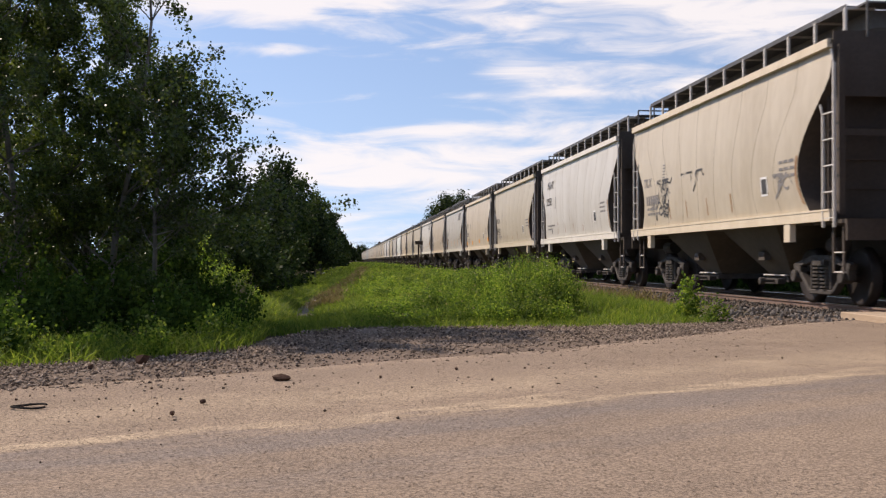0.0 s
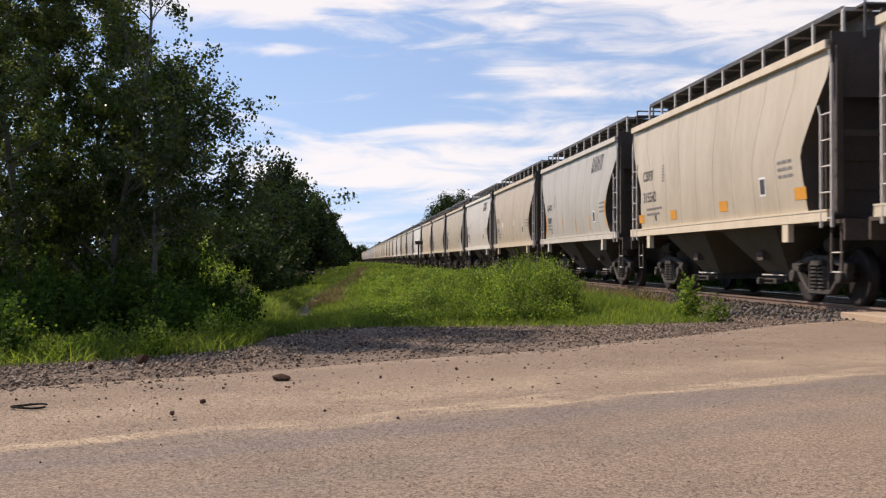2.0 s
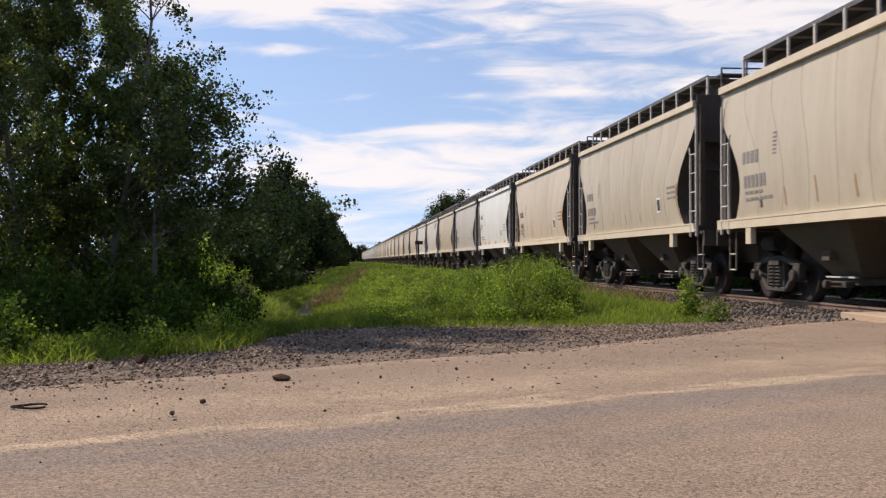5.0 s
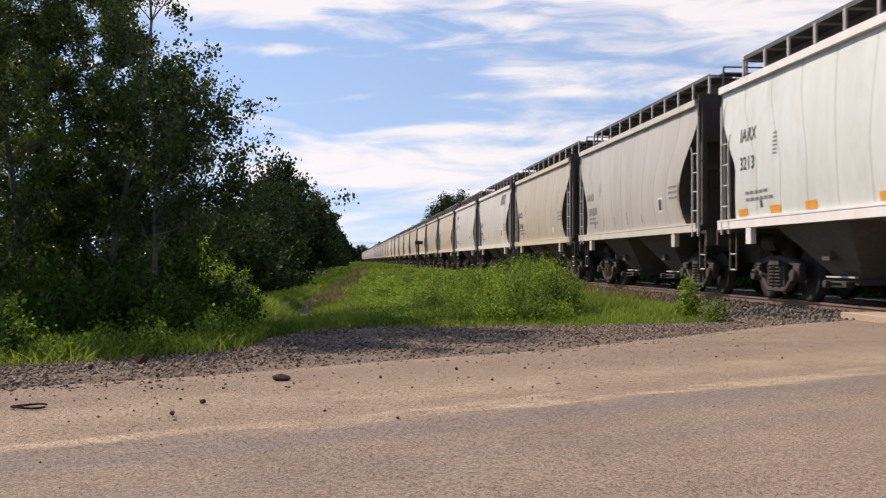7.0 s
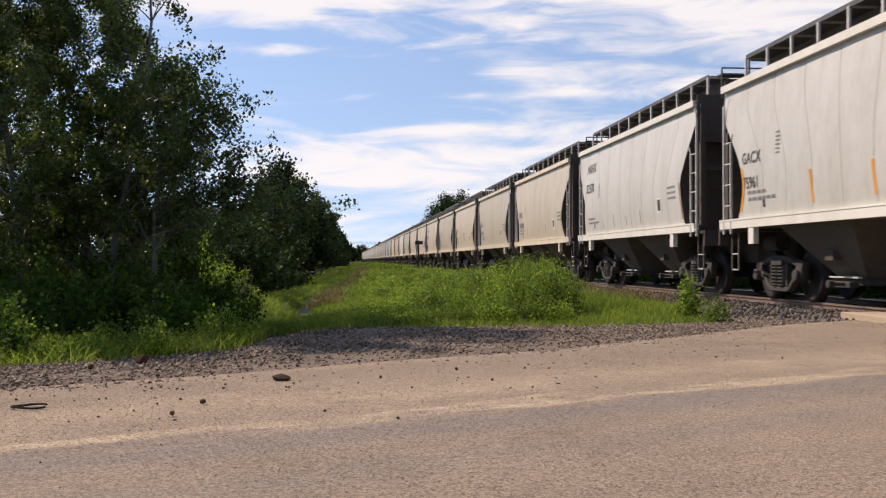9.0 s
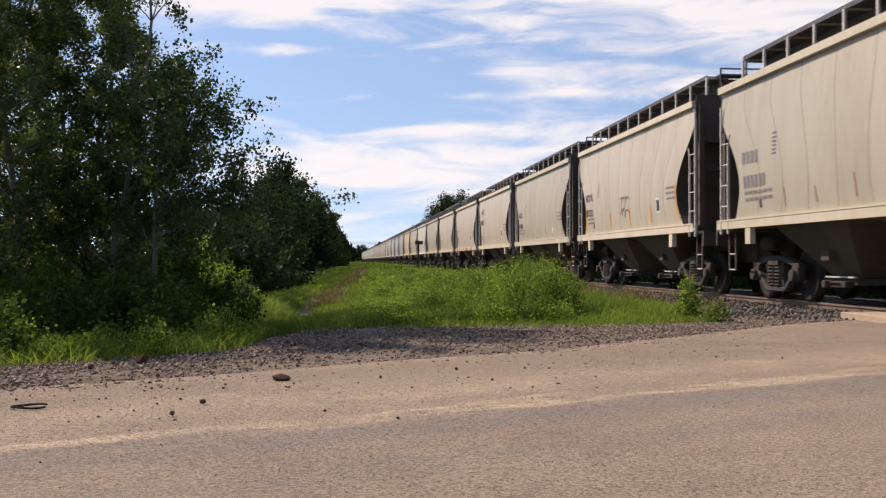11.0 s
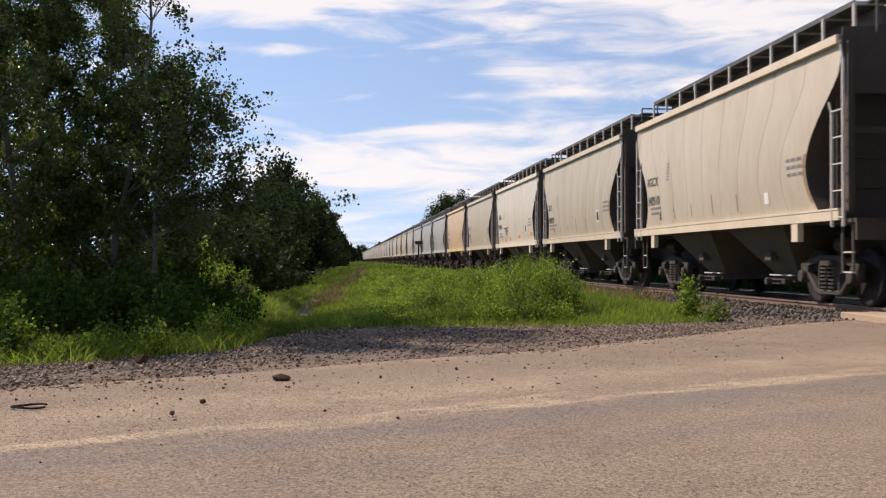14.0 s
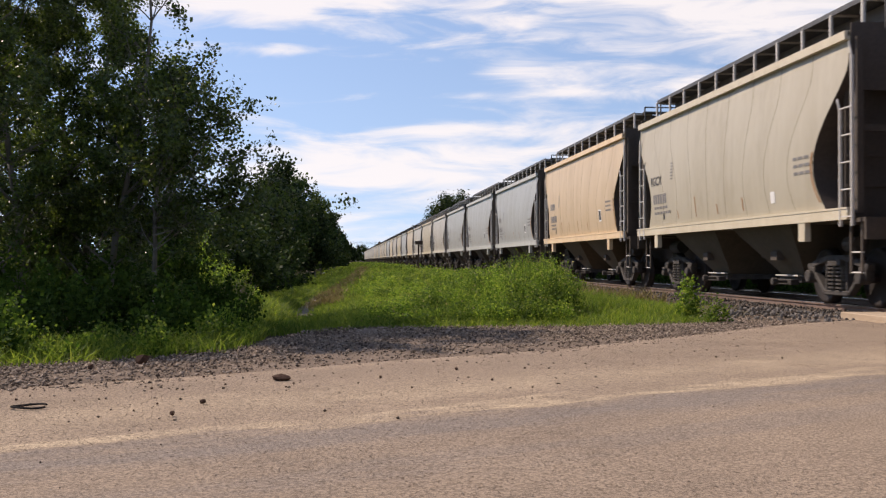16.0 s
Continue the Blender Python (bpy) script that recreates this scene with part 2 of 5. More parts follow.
M_WOOD = material("weathered_timber", [(0.30, 0.22, 0.15), (0.52, 0.41, 0.30)], 3, 40, 0.85, bump=0.3, stretch=(1, 0.12, 1), spec=0.08)
M_TIE = material("creosoted_tie", [(0.05, 0.035, 0.028), (0.13, 0.095, 0.075)], 3, 40, 0.9, bump=0.4, stretch=(0.15, 1, 1), spec=0.08)
M_PATH = material("dirt_path", [(0.15, 0.125, 0.10), (0.29, 0.245, 0.19)], 1.0, 25, 0.95, bump=0.5, spec=0.08)
M_TWIG = material("dry_twigs", [(0.12, 0.10, 0.085), (0.26, 0.22, 0.19)], 4, 40, 0.9, bump=0.2)
M_ASPHALT = road_material()
M_SOIL = material("soil", [(0.06, 0.05, 0.03), (0.14, 0.12, 0.07)], 0.7, 18, 0.95, bump=0.4, spec=0.08)
M_RAIL = material("rail_steel", [(0.17, 0.11, 0.085), (0.34, 0.24, 0.19)], 5, 60, 0.6, 0.4, bump=0.15)
M_RAILTOP = material("polished_rail", [(0.42, 0.40, 0.39), (0.6, 0.58, 0.56)], 5, 60, 0.3, 0.9, bump=0.02)
M_BALLAST = material("ballast_stone", [(0.025, 0.022, 0.02), (0.075, 0.066, 0.058), (0.20, 0.18, 0.16)], 3, 50, 0.9, bump=0.3, island=0.8, spec=0.08)
M_BARK = material("bark", [(0.06, 0.055, 0.045), (0.2, 0.19, 0.16)], 4, 40, 0.9, bump=0.5, stretch=(1, 1, 0.3))
M_LEAF = leaf_material("poplar_leaf", [(0.022, 0.040, 0.013), (0.048, 0.076, 0.022), (0.085, 0.125, 0.034)], (0.16, 0.215, 0.036), 0.40, 0.32, 0.4)
# darker tree leaf: the shade on the wood's near side is in its colour
M_WOOD_LEAF = leaf_material("shaded_wood_leaf", [(0.014, 0.028, 0.011), (0.030, 0.052, 0.018), (0.058, 0.082, 0.028)], (0.07, 0.11, 0.025), 0.6, 0.16, 0.1)
M_FLOWER = leaf_material("pale_flower", [(0.30, 0.24, 0.10), (0.42, 0.36, 0.16), (0.5, 0.44, 0.26)], (0.3, 0.26, 0.1), 0.8, 0.3, 0.1)
M_BED = material("dirty_ballast", [(0.05, 0.04, 0.033), (0.12, 0.095, 0.078), (0.22, 0.175, 0.145)], 1.6, 20, 0.95, bump=1.0, dist=0.04, spec=0.08)
# shrub leaf with the shade of trees and train put into its colour
M_SHADE_LEAF = leaf_material("shaded_shrub_leaf", [(0.016, 0.036, 0.009), (0.034, 0.066, 0.014), (0.06, 0.10, 0.022)], (0.07, 0.13, 0.02), 0.8, 0.3, 0.08)
M_GRASS = leaf_material("grass_blade", [(0.06, 0.108, 0.016), (0.115, 0.175, 0.026), (0.20, 0.24, 0.055)], (0.23, 0.33, 0.036), 0.65, 0.46, vary=0.0, patch=0.7)
M_DRY = leaf_material("dry_grass", [(0.13, 0.10, 0.045), (0.24, 0.19, 0.085), (0.36, 0.29, 0.15)], (0.22, 0.18, 0.07), 0.8, 0.3, 0.08, 0.0)
M_WEED = leaf_material("weed_leaf", [(0.035, 0.082, 0.013), (0.10, 0.17, 0.028), (0.20, 0.26, 0.06)], (0.25, 0.35, 0.05), 0.65, 0.5, vary=0.95, patch=0.7)


# ---------------------------------------------------------------- mesh tools
class Shape:
    """Collects vertices and faces of one mesh."""

    def __init__(self):
        self.v, self.f = [], []

    def add(self, verts, faces):
        n = len(self.v)
        self.v += [tuple(p) for p in verts]
        self.f += [tuple(i + n for i in f) for f in faces]
        return self

    def box(self, x0, x1, y0, y1, z0, z1):
        return self.add([(x, y, z) for z in (z0, z1) for y in (y0, y1) for x in (x0, x1)],
                        [(0, 2, 3, 1), (4, 5, 7, 6), (0, 1, 5, 4), (2, 6, 7, 3), (0, 4, 6, 2), (1, 3, 7, 5)])

    def tube(self, p, q, r, n=6, r2=None):
        p, q = Vector(p), Vector(q)
        d = (q - p).normalized()
        a = d.orthogonal().normalized()
        b = d.cross(a)
        r2 = r if r2 is None else r2
        ring = [(a * math.cos(2 * math.pi * i / n) + b * math.sin(2 * math.pi * i / n)) for i in range(n)]
        verts = [p + e * r for e in ring] + [q + e * r2 for e in ring]
        faces = [(i, (i + 1) % n, n + (i + 1) % n, n + i) for i in range(n)]
        faces += [tuple(range(n - 1, -1, -1)), tuple(range(n, 2 * n))]
        return self.add(verts, faces)

    def loft(self, rings, closed=True, caps=True):
        n = len(rings[0])
        verts = [p for r in rings for p in r]
        faces = []
        for k in range(len(rings) - 1):
            for i in range(n if closed else n - 1):
                j = (i + 1) % n
                faces.append((k * n + i, k * n + j, (k + 1) * n + j, (k + 1) * n + i))
        if caps:
            faces += [tuple(range(n - 1, -1, -1)), tuple(range((len(rings) - 1) * n, len(rings) * n))]
        return self.add(verts, faces)

    def mesh(self, name, mat, smooth=False):
        me = bpy.data.meshes.new(name)
        me.from_pydata(self.v, [], self.f)
        me.materials.append(mat)
        if smooth:
            me.polygons.foreach_set("use_smooth", [True] * len(me.polygons))
        me.update()
        return me


def bevelled(me, width, segments=1):
    bm = bmesh.new()
    bm.from_mesh(me)
    bmesh.ops.bevel(bm, geom=[e for e in bm.edges if e.calc_face_angle(0) > 0.6], offset=width, segments=segments, affect="EDGES", profile=0.6)
    bm.to_mesh(me)
    bm.free()
    return me


def part(name, me, parent, at=(0, 0, 0), label="", rz=0.0):
    ob = new(name, me)
    ob.parent = parent
    ob.location = at
    ob.rotation_euler.z = rz
    return tagged(ob, label=label) if label else ob


def thing(name, label, category, at=(0, 0, 0), group="", kind="", data=None):
    ob = new(name, data)
    ob.location = at
    return tagged(ob, label, category, group, kind)


def raw_mesh(name, verts, faces, mat, smooth=False):
    me = bpy.data.meshes.new(name)
    me.from_pydata(verts, [], faces)
    me.materials.append(mat)
    if smooth:
        me.polygons.foreach_set("use_smooth", [True] * len(me.polygons))
    me.update()
    return me


# ---------------------------------------------------------------- ground, road, track
TRACK_X = 8.9
RAIL_Z = 0.075


def ease(a, b, v):
    k = min(max((v - a) / (b - a), 0), 1)
    return k * k * (3 - 2 * k)


def ground_height(x, y):
    """Flat verge that falls into a shallow ditch by the trees, with a grassy spit in it, and rises to the track bed."""
    z = -0.03 - 0.62 * ease(13.5, 29, y) * math.exp(-((x + 1.5) / 2.1) ** 2)
    z += 0.22 * ease(13.5, 16.3, y) * math.exp(-((x - 3.4) / 1.5) ** 2)
    z += 0.26 * ease(20.5, 26, y) * ease(46, 40, y) * math.exp(-((x + 2.05 - 0.03 * (y - 26)) / 0.42) ** 2)
    return z + 0.03 * noise.noise((x * 0.6, y * 0.85, 0))


def build_ground():
    xs = [-3000, -800, -200, -60, -30] + [-16 + 0.5 * i for i in range(73)] + [30, 60, 200, 800, 3000]
    ys = [-3000, -700, -200, -60, -20] + [0.36 * i for i in range(120)] + [43.2 + 2.8 * i for i in range(42)] + [170, 230, 300, 400, 560, 1100, 4000]
    verts = [(x, y, ground_height(x, y) - 0.05) for y in ys for x in xs]
    w = len(xs)
    faces = [(j * w + i, j * w + i + 1, (j + 1) * w + i + 1, (j + 1) * w + i) for j in range(len(ys) - 1) for i in range(w - 1)]
    thing("ground", "dark soil ground under grass and weeds", "ground", kind="structure", data=raw_mesh("ground", verts, faces, M_SOIL, True))


def road_far_edge(x):
    """The far edge of the asphalt, as y over x."""
    for (x0, y0), (x1, y1) in zip(ROAD_EDGE[:-1], ROAD_EDGE[1:]):
        if x <= x1:
            return y0 + (y1 - y0) * (x - x0) / (x1 - x0)
    return 14.6


ROAD_EDGE = [(-60, -28), (-6, 4.9), (-2.3, 7.15), (-0.87, 7.95), (0.4, 8.85), (2.0, 9.95), (3.6, 11.4), (5.2, 12.9), (7.0, 14.4), (9.0, 14.6)]


def build_road():
    verts, faces = [], []
    xs = [-60 + 2 * i for i in range(24)] + [-12 + 0.5 * i for i in range(80)]
    cols = 24
    for x in xs:
        far = road_far_edge(x) + 0.10 * noise.noise((x * 0.8, 3, 0))
        for j in range(cols + 1):
            y = far - 26 * (j / cols) ** 1.6
            z = -0.02 + 0.012 * noise.noise((x * 0.3, y * 0.3, 1))
            if j == 0:
                z = -0.09
            verts.append((x, y, z))
    w = cols + 1
    for i in range(len(xs) - 1):
        for j in range(cols):
            faces.append((i * w + j, i * w + j + 1, (i + 1) * w + j + 1, (i + 1) * w + j))
    thing("road", "worn grey-brown asphalt road dusted with sand", "road", kind="structure", data=raw_mesh("road", verts, faces, M_ASPHALT, True))


GRASS_EDGE = [(-60, -28), (-6, 6.4), (-2.64, 8.45), (-1.9, 8.95), (-1.08, 9.75), (-0.49, 12.0), (-0.2, 12.9), (1.0, 13.1), (3.0, 13.0), (4.8, 13.6), (6.0, 14.9), (7.2, 15.6)]


def grass_edge(x):
    """Where the vegetation begins beyond the gravel, as y over x."""
    for (x0, y0), (x1, y1) in zip(GRASS_EDGE[:-1], GRASS_EDGE[1:]):
        if x <= x1:
            return y0 + (y1 - y0) * (x - x0) / (x1 - x0)
    return 15.6


def path_center(y):
    """The winding dirt path, as x over y."""
    pts = [(12, -0.45), (15.6, -0.72), (20, -0.98), (32, -1.08), (42, -0.98), (55, -0.25), (89, 0.85), (213, 2.3)]
    for (y0, x0), (y1, x1) in zip(pts[:-1], pts[1:]):
        if y <= y1:
            return x0 + (x1 - x0) * (y - y0) / (y1 - y0)
    return 2.3


def build_shoulder():
    verts, faces = [], []
    xs = [-20 + 0.25 * i for i in range(112)]
    for x in xs:
        a = road_far_edge(x) - 0.35
        b = max(grass_edge(x) + 0.5, a + 0.5)
        for j in range(9):
            y = a + (b - a) * j / 8
            verts.append((x, y, -0.035 + 0.02 * noise.noise((x * 2, y * 2, 0)) + 0.012 * noise.noise((x * 7, y * 7, 0)) - 0.03 * (j == 8) + (0.006 if j else -0.03)))
    for i in range(len(xs) - 1):
        for j in range(8):
            faces.append((i * 9 + j, (i + 1) * 9 + j, (i + 1) * 9 + j + 1, i * 9 + j + 1))
    thing("gravel_shoulder", "brown and grey gravel shoulder beside the road", "shoulder", kind="structure", data=raw_mesh("gravel_shoulder", verts, faces, M_GRAVEL, True))
    verts, faces = [], []
    n = 60
    for j in range(n):
        y = 14.6 + 29 * (j / (n - 1)) ** 1.3
        c = path_center(y)
        for i in range(5):
            verts.append((c + (i - 2) * 0.3, y, ground_height(c + (i - 2) * 0.3, y) - 0.005 - 0.06 * (i in (0, 4)) - 0.09 * (j == 0)))
    for j in range(n - 1):
        for i in range(4):
            faces.append((j * 5 + i, j * 5 + i + 1, (j + 1) * 5 + i + 1, (j + 1) * 5 + i))
    thing("dirt_path", "pale dirt path running along the railway", "path", kind="structure", data=raw_mesh("dirt_path", verts, faces, M_PATH, True))


def build_bed():
    """The ballast bed under the rails."""
    prof = [(-3.6, -0.27), (-2.1, -0.11), (-1.4, -0.04), (1.4, -0.04), (2.1, -0.11), (3.6, -0.27)]
    verts, faces = [], []
    ys = [-200, -60, 0, 7] + [14.8 + 0.6 * i for i in range(60)] + [57, 78, 113, 170, 284, 640]
    for y in ys:
        for x, z in prof:
            verts.append((TRACK_X + x, y, z + 0.02 * noise.noise((x, y, 9)) - (0.13 if y < 14.5 else 0)))
    w = len(prof)
    for j in range(len(ys) - 1):
        for i in range(w - 1):
            faces.append((j * w + i, j * w + i + 1, (j + 1) * w + i + 1, (j + 1) * w + i))
    thing("track_bed", "grey-brown ballast bed under the rails", "track bed", kind="structure", data=raw_mesh("track_bed", verts, faces, M_BED, True))


RAIL_PROFILE = [(-0.07, -0.17), (0.07, -0.17), (0.07, -0.155), (0.012, -0.135), (0.012, -0.045), (0.036, -0.03), (0.036, -0.004), (-0.036, -0.004),
                (-0.036, -0.03), (-0.012, -0.045), (-0.012, -0.135), (-0.07, -0.155)]


def build_track():
    for side in (-1, 1):
        s = Shape()
        x = TRACK_X + side * 0.755
        s.loft([[(x + px, y, pz + RAIL_Z) for px, pz in RAIL_PROFILE] for y in (-120, 0, 30, 60, 120, 300, 640)])
        rail = thing("rail", "rust-brown steel rail with a polished top", "rail", group="rails of the track", data=s.mesh("rail", M_RAIL))
        part("running_surface", Shape().box(x - 0.034, x + 0.034, -120, 640, RAIL_Z - 0.004, RAIL_Z).mesh("running_surface", M_RAILTOP), rail, label="polished top of the rail")


build_ground()
build_road()
build_shoulder()
build_bed()
build_track()


# ---------------------------------------------------------------- the train
SPEED = 19.12           # metres a second
PITCH_CAR = 12.726       # coupler to coupler
TRAIN = []
SWAY = []

Z_SILL, Z_EAVE = 1.5, 4.08
HALF_ROOF = 5.575


def half_width(z):
    """The side bulges gently."""
    k = (z - Z_SILL) / (Z_EAVE - Z_SILL)
    return 1.53 + 0.085 * math.sin(math.pi * min(max(k, 0), 1) ** 0.9) - 0.02 * k


STYLE = [0]             # 0: curved end edge, 1: straight-cut end edge


def half_length(z):
    """The ends are upright below the roof and curve in over the slope sheet."""
    k = (z - Z_SILL) / (Z_EAVE - Z_SILL)
    if k > 0.84:
        return HALF_ROOF
    if STYLE[0]:
        if k > 0.40:
            return HALF_ROOF - 0.92 * (0.84 - k) / 0.44
        return HALF_ROOF - 0.92 + 0.18 * (0.40 - k) / 0.40
    if k > 0.28:
        q = (0.84 - k) / 0.56
        return HALF_ROOF - 1.11 * (0.5 - 0.5 * math.cos(math.pi * q)) ** 0.68
    q = k / 0.28
    return HALF_ROOF - 0.70 - 0.41 * math.sin(math.pi / 2 * q)


def body_mesh(panels):
    """Side sheets in slightly pillowed panels, slope sheets at both ends."""
    s = Shape()
    levels = [Z_SILL + (Z_EAVE - Z_SILL) * i / 16 for i in range(17)]
    n = panels * 5
    rings = []
    for z in levels:
        hl, hw = half_length(z), half_width(z)
        ring = []
        for i in range(n + 1):
            q = i / n
            dx = 0.016 * abs(math.sin(math.pi * q * panels)) ** 0.7 * math.sin(math.pi * (z - Z_SILL) / (Z_EAVE - Z_SILL)) ** 0.5 if Z_SILL < z < Z_EAVE else 0
            ring.append((-hw - dx, -hl + 2 * hl * q, z))
        for i in range(n + 1):
            q = i / n
            dx = 0.016 * abs(math.sin(math.pi * q * panels)) ** 0.7 if Z_SILL < z < Z_EAVE else 0
            ring.append((hw + dx, hl - 2 * hl * q, z))
        rings.append(ring)
    s.loft(rings)
    me = s.mesh("body", M_PAINT, True)
    # slope sheets get the dark end colour in place of shaded body paint
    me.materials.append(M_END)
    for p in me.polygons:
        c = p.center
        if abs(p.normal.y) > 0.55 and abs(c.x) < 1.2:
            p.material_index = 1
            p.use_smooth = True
    me.set_sharp_from_angle(angle=radians(40))
    return me


def roof_mesh():
    s = Shape()
    prof = [(-1.56, 4.16), (-1.3, 4.27), (-0.8, 4.36), (0, 4.40), (0.8, 4.36), (1.3, 4.27), (1.56, 4.16), (1.56, 4.10), (-1.56, 4.10)]
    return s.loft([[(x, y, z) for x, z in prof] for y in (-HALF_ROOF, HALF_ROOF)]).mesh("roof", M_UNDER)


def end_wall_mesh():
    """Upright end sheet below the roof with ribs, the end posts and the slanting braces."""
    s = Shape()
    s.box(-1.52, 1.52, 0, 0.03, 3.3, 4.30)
    # added sheet that closes the recess, dark in place of its shade
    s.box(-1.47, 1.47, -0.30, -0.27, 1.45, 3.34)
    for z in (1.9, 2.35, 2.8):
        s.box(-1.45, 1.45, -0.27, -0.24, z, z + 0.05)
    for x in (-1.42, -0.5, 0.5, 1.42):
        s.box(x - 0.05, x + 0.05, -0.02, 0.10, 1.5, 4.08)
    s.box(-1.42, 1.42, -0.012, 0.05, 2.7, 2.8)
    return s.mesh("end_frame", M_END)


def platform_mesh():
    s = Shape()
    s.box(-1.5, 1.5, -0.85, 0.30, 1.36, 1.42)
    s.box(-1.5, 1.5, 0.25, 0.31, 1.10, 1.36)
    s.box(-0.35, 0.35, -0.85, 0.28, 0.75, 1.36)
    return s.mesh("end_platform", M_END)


RUNGS = [1.44 + 0.40 * i for i in range(5)]
STEPS = (0.62, 0.92)


def ladder_mesh(joined):
    """Tall stile, short stile and rungs; local y points to the car's end."""
    s = Shape()
    s.box(-0.02, 0.02, 0.37, 0.41, 1.30, 3.78)
    s.box(-0.02, 0.02, 0.0, 0.035, 1.30, 3.02)
    s.tube((0, 0.018, 3.0), (0, -0.08, 3.2), 0.016, 5)
    if joined:
        for z in RUNGS:
            s.tube((0, 0.02, z), (0, 0.39, z), 0.014, 5)
    s.tube((0, 0.39, 3.75), (0, 0.30, 4.0), 0.014, 5)
    return s.mesh("ladder", M_LADDER)


def stirrup_mesh(inward):
    """The step below the sill, set in under the car."""
    s = Shape()
    for y in (0.03, 0.37):
        s.box(inward * 0.16 - 0.015, inward * 0.16 + 0.015, y - 0.025, y + 0.025, 0.60, 1.42)
    return s.mesh("sill_step", M_END)


def pyramid(s, y, top, bottom, wt, wb, z0, z1):
    s.add([(sx * wb, y + sy * bottom, z0) for sx, sy in ((-1, -1), (1, -1), (1, 1), (-1, 1))] +
          [(sx * wt, y + sy * top, z1) for sx, sy in ((-1, -1), (1, -1), (1, 1), (-1, 1))],
          [(3, 2, 1, 0), (4, 5, 6, 7), (0, 1, 5, 4), (1, 2, 6, 5), (2, 3, 7, 6), (3, 0, 4, 7)])
    return s


def sideframe_mesh():
    """Cast truck side: arched top member, sloped bottom member, pedestals; a gap for the springs."""
    s = Shape()

    def bar(points, t=0.09, w=0.16):
        for (y0, z0), (y1, z1) in zip(points[:-1], points[1:]):
            d = Vector((0, y1 - y0, z1 - z0)).normalized()
            nrm = Vector((0, -d.z, d.y)) * t
            a, b = Vector((0, y0, z0)), Vector((0, y1, z1))
            rings = []
            for p in (a, b):
                rings.append([p + nrm + Vector((-w / 2, 0, 0)), p + nrm + Vector((w / 2, 0, 0)), p - nrm + Vector((w / 2, 0, 0)), p - nrm + Vector((-w / 2, 0, 0))])
            s.loft(rings)

    bar([(-1.05, 0.62), (-0.62, 0.70), (-0.3, 0.76), (0.3, 0.76), (0.62, 0.70), (1.05, 0.62)], 0.05, 0.13)
    bar([(-0.86, 0.56), (-0.42, 0.20), (0.42, 0.20), (0.86, 0.56)], 0.042, 0.13)
    bar([(-0.36, 0.22), (-0.34, 0.74)], 0.032, 0.12)
    bar([(0.36, 0.22), (0.34, 0.74)], 0.032, 0.12)
    for y in (-0.89, 0.89):
        s.box(-0.07, 0.07, y - 0.13, y + 0.13, 0.40, 0.62)
        s.tube((-0.15, y, 0.457), (0.05, y, 0.457), 0.11, 10)
    return bevelled(s.mesh("sideframe", M_TRUCK), 0.015)


def spring_mesh():
    s = Shape()
    for y in (-0.14, 0.14):
        for i in range(6):
            z = 0.285 + i * 0.062
            s.tube((0, y, z - 0.015), (0, y, z + 0.015), 0.115, 10)
        s.tube((0, y, 0.26), (0, y, 0.66), 0.05, 6)
    return s.mesh("spring", M_SPRING)


def wheel_mesh():
    s = Shape()
    prof = [(-0.07, 0.08), (-0.055, 0.36), (-0.07, 0.40), (-0.07, 0.457), (0.04, 0.462), (0.07, 0.487), (0.075, 0.40), (0.03, 0.36), (0.05, 0.08)]
    n = 28
    rings = []
    for i in range(n + 1):
        a = 2 * math.pi * i / n
        rings.append([(x, r * math.cos(a), r * math.sin(a)) for x, r in prof])
    s.loft(rings, closed=False, caps=False)
    return s.mesh("wheel", M_WHEEL, True)


def bolster_mesh():
    s = Shape()
    s.box(-1.1, 1.1, -0.22, 0.22, 0.64, 0.74)
    s.box(-0.95, 0.95, -0.2, 0.2, 0.54, 0.64)
    s.tube((0, 0, 0.7), (0, 0, 0.86), 0.2, 12)
    s.tube((-0.75, -0.55, 0.42), (0.75, -0.55, 0.42), 0.04, 6)
    s.tube((-0.75, 0.55, 0.42), (0.75, 0.55, 0.42), 0.04, 6)
    return s.mesh("truck", M_TRUCK)


def coupler_mesh():
    s = Shape()
    s.box(-0.07, 0.07, -0.5, 0.28, 0.76, 0.92)
    s.box(-0.16, 0.12, 0.24, 0.45, 0.70, 0.98)
    s.tube((0.25, -0.1, 0.75), (0.22, 0.3, 0.45), 0.025, 6)
    return bevelled(s.mesh("coupler", M_TRUCK), 0.02)


def handwheel_mesh():
    s = Shape()
    n = 14
    pts = [(0.28 * math.cos(2 * math.pi * i / n), 0, 0.28 * math.sin(2 * math.pi * i / n)) for i in range(n)]
    for i in range(n):
        s.tube(pts[i], pts[(i + 1) % n], 0.016, 5)
    for i in range(0, n, 4):
        s.tube((0, 0, 0), pts[i], 0.012, 4)
    s.tube((0, 0, 0), (0, -0.25, 0), 0.03, 6)
    return s.mesh("brake_wheel", M_END)


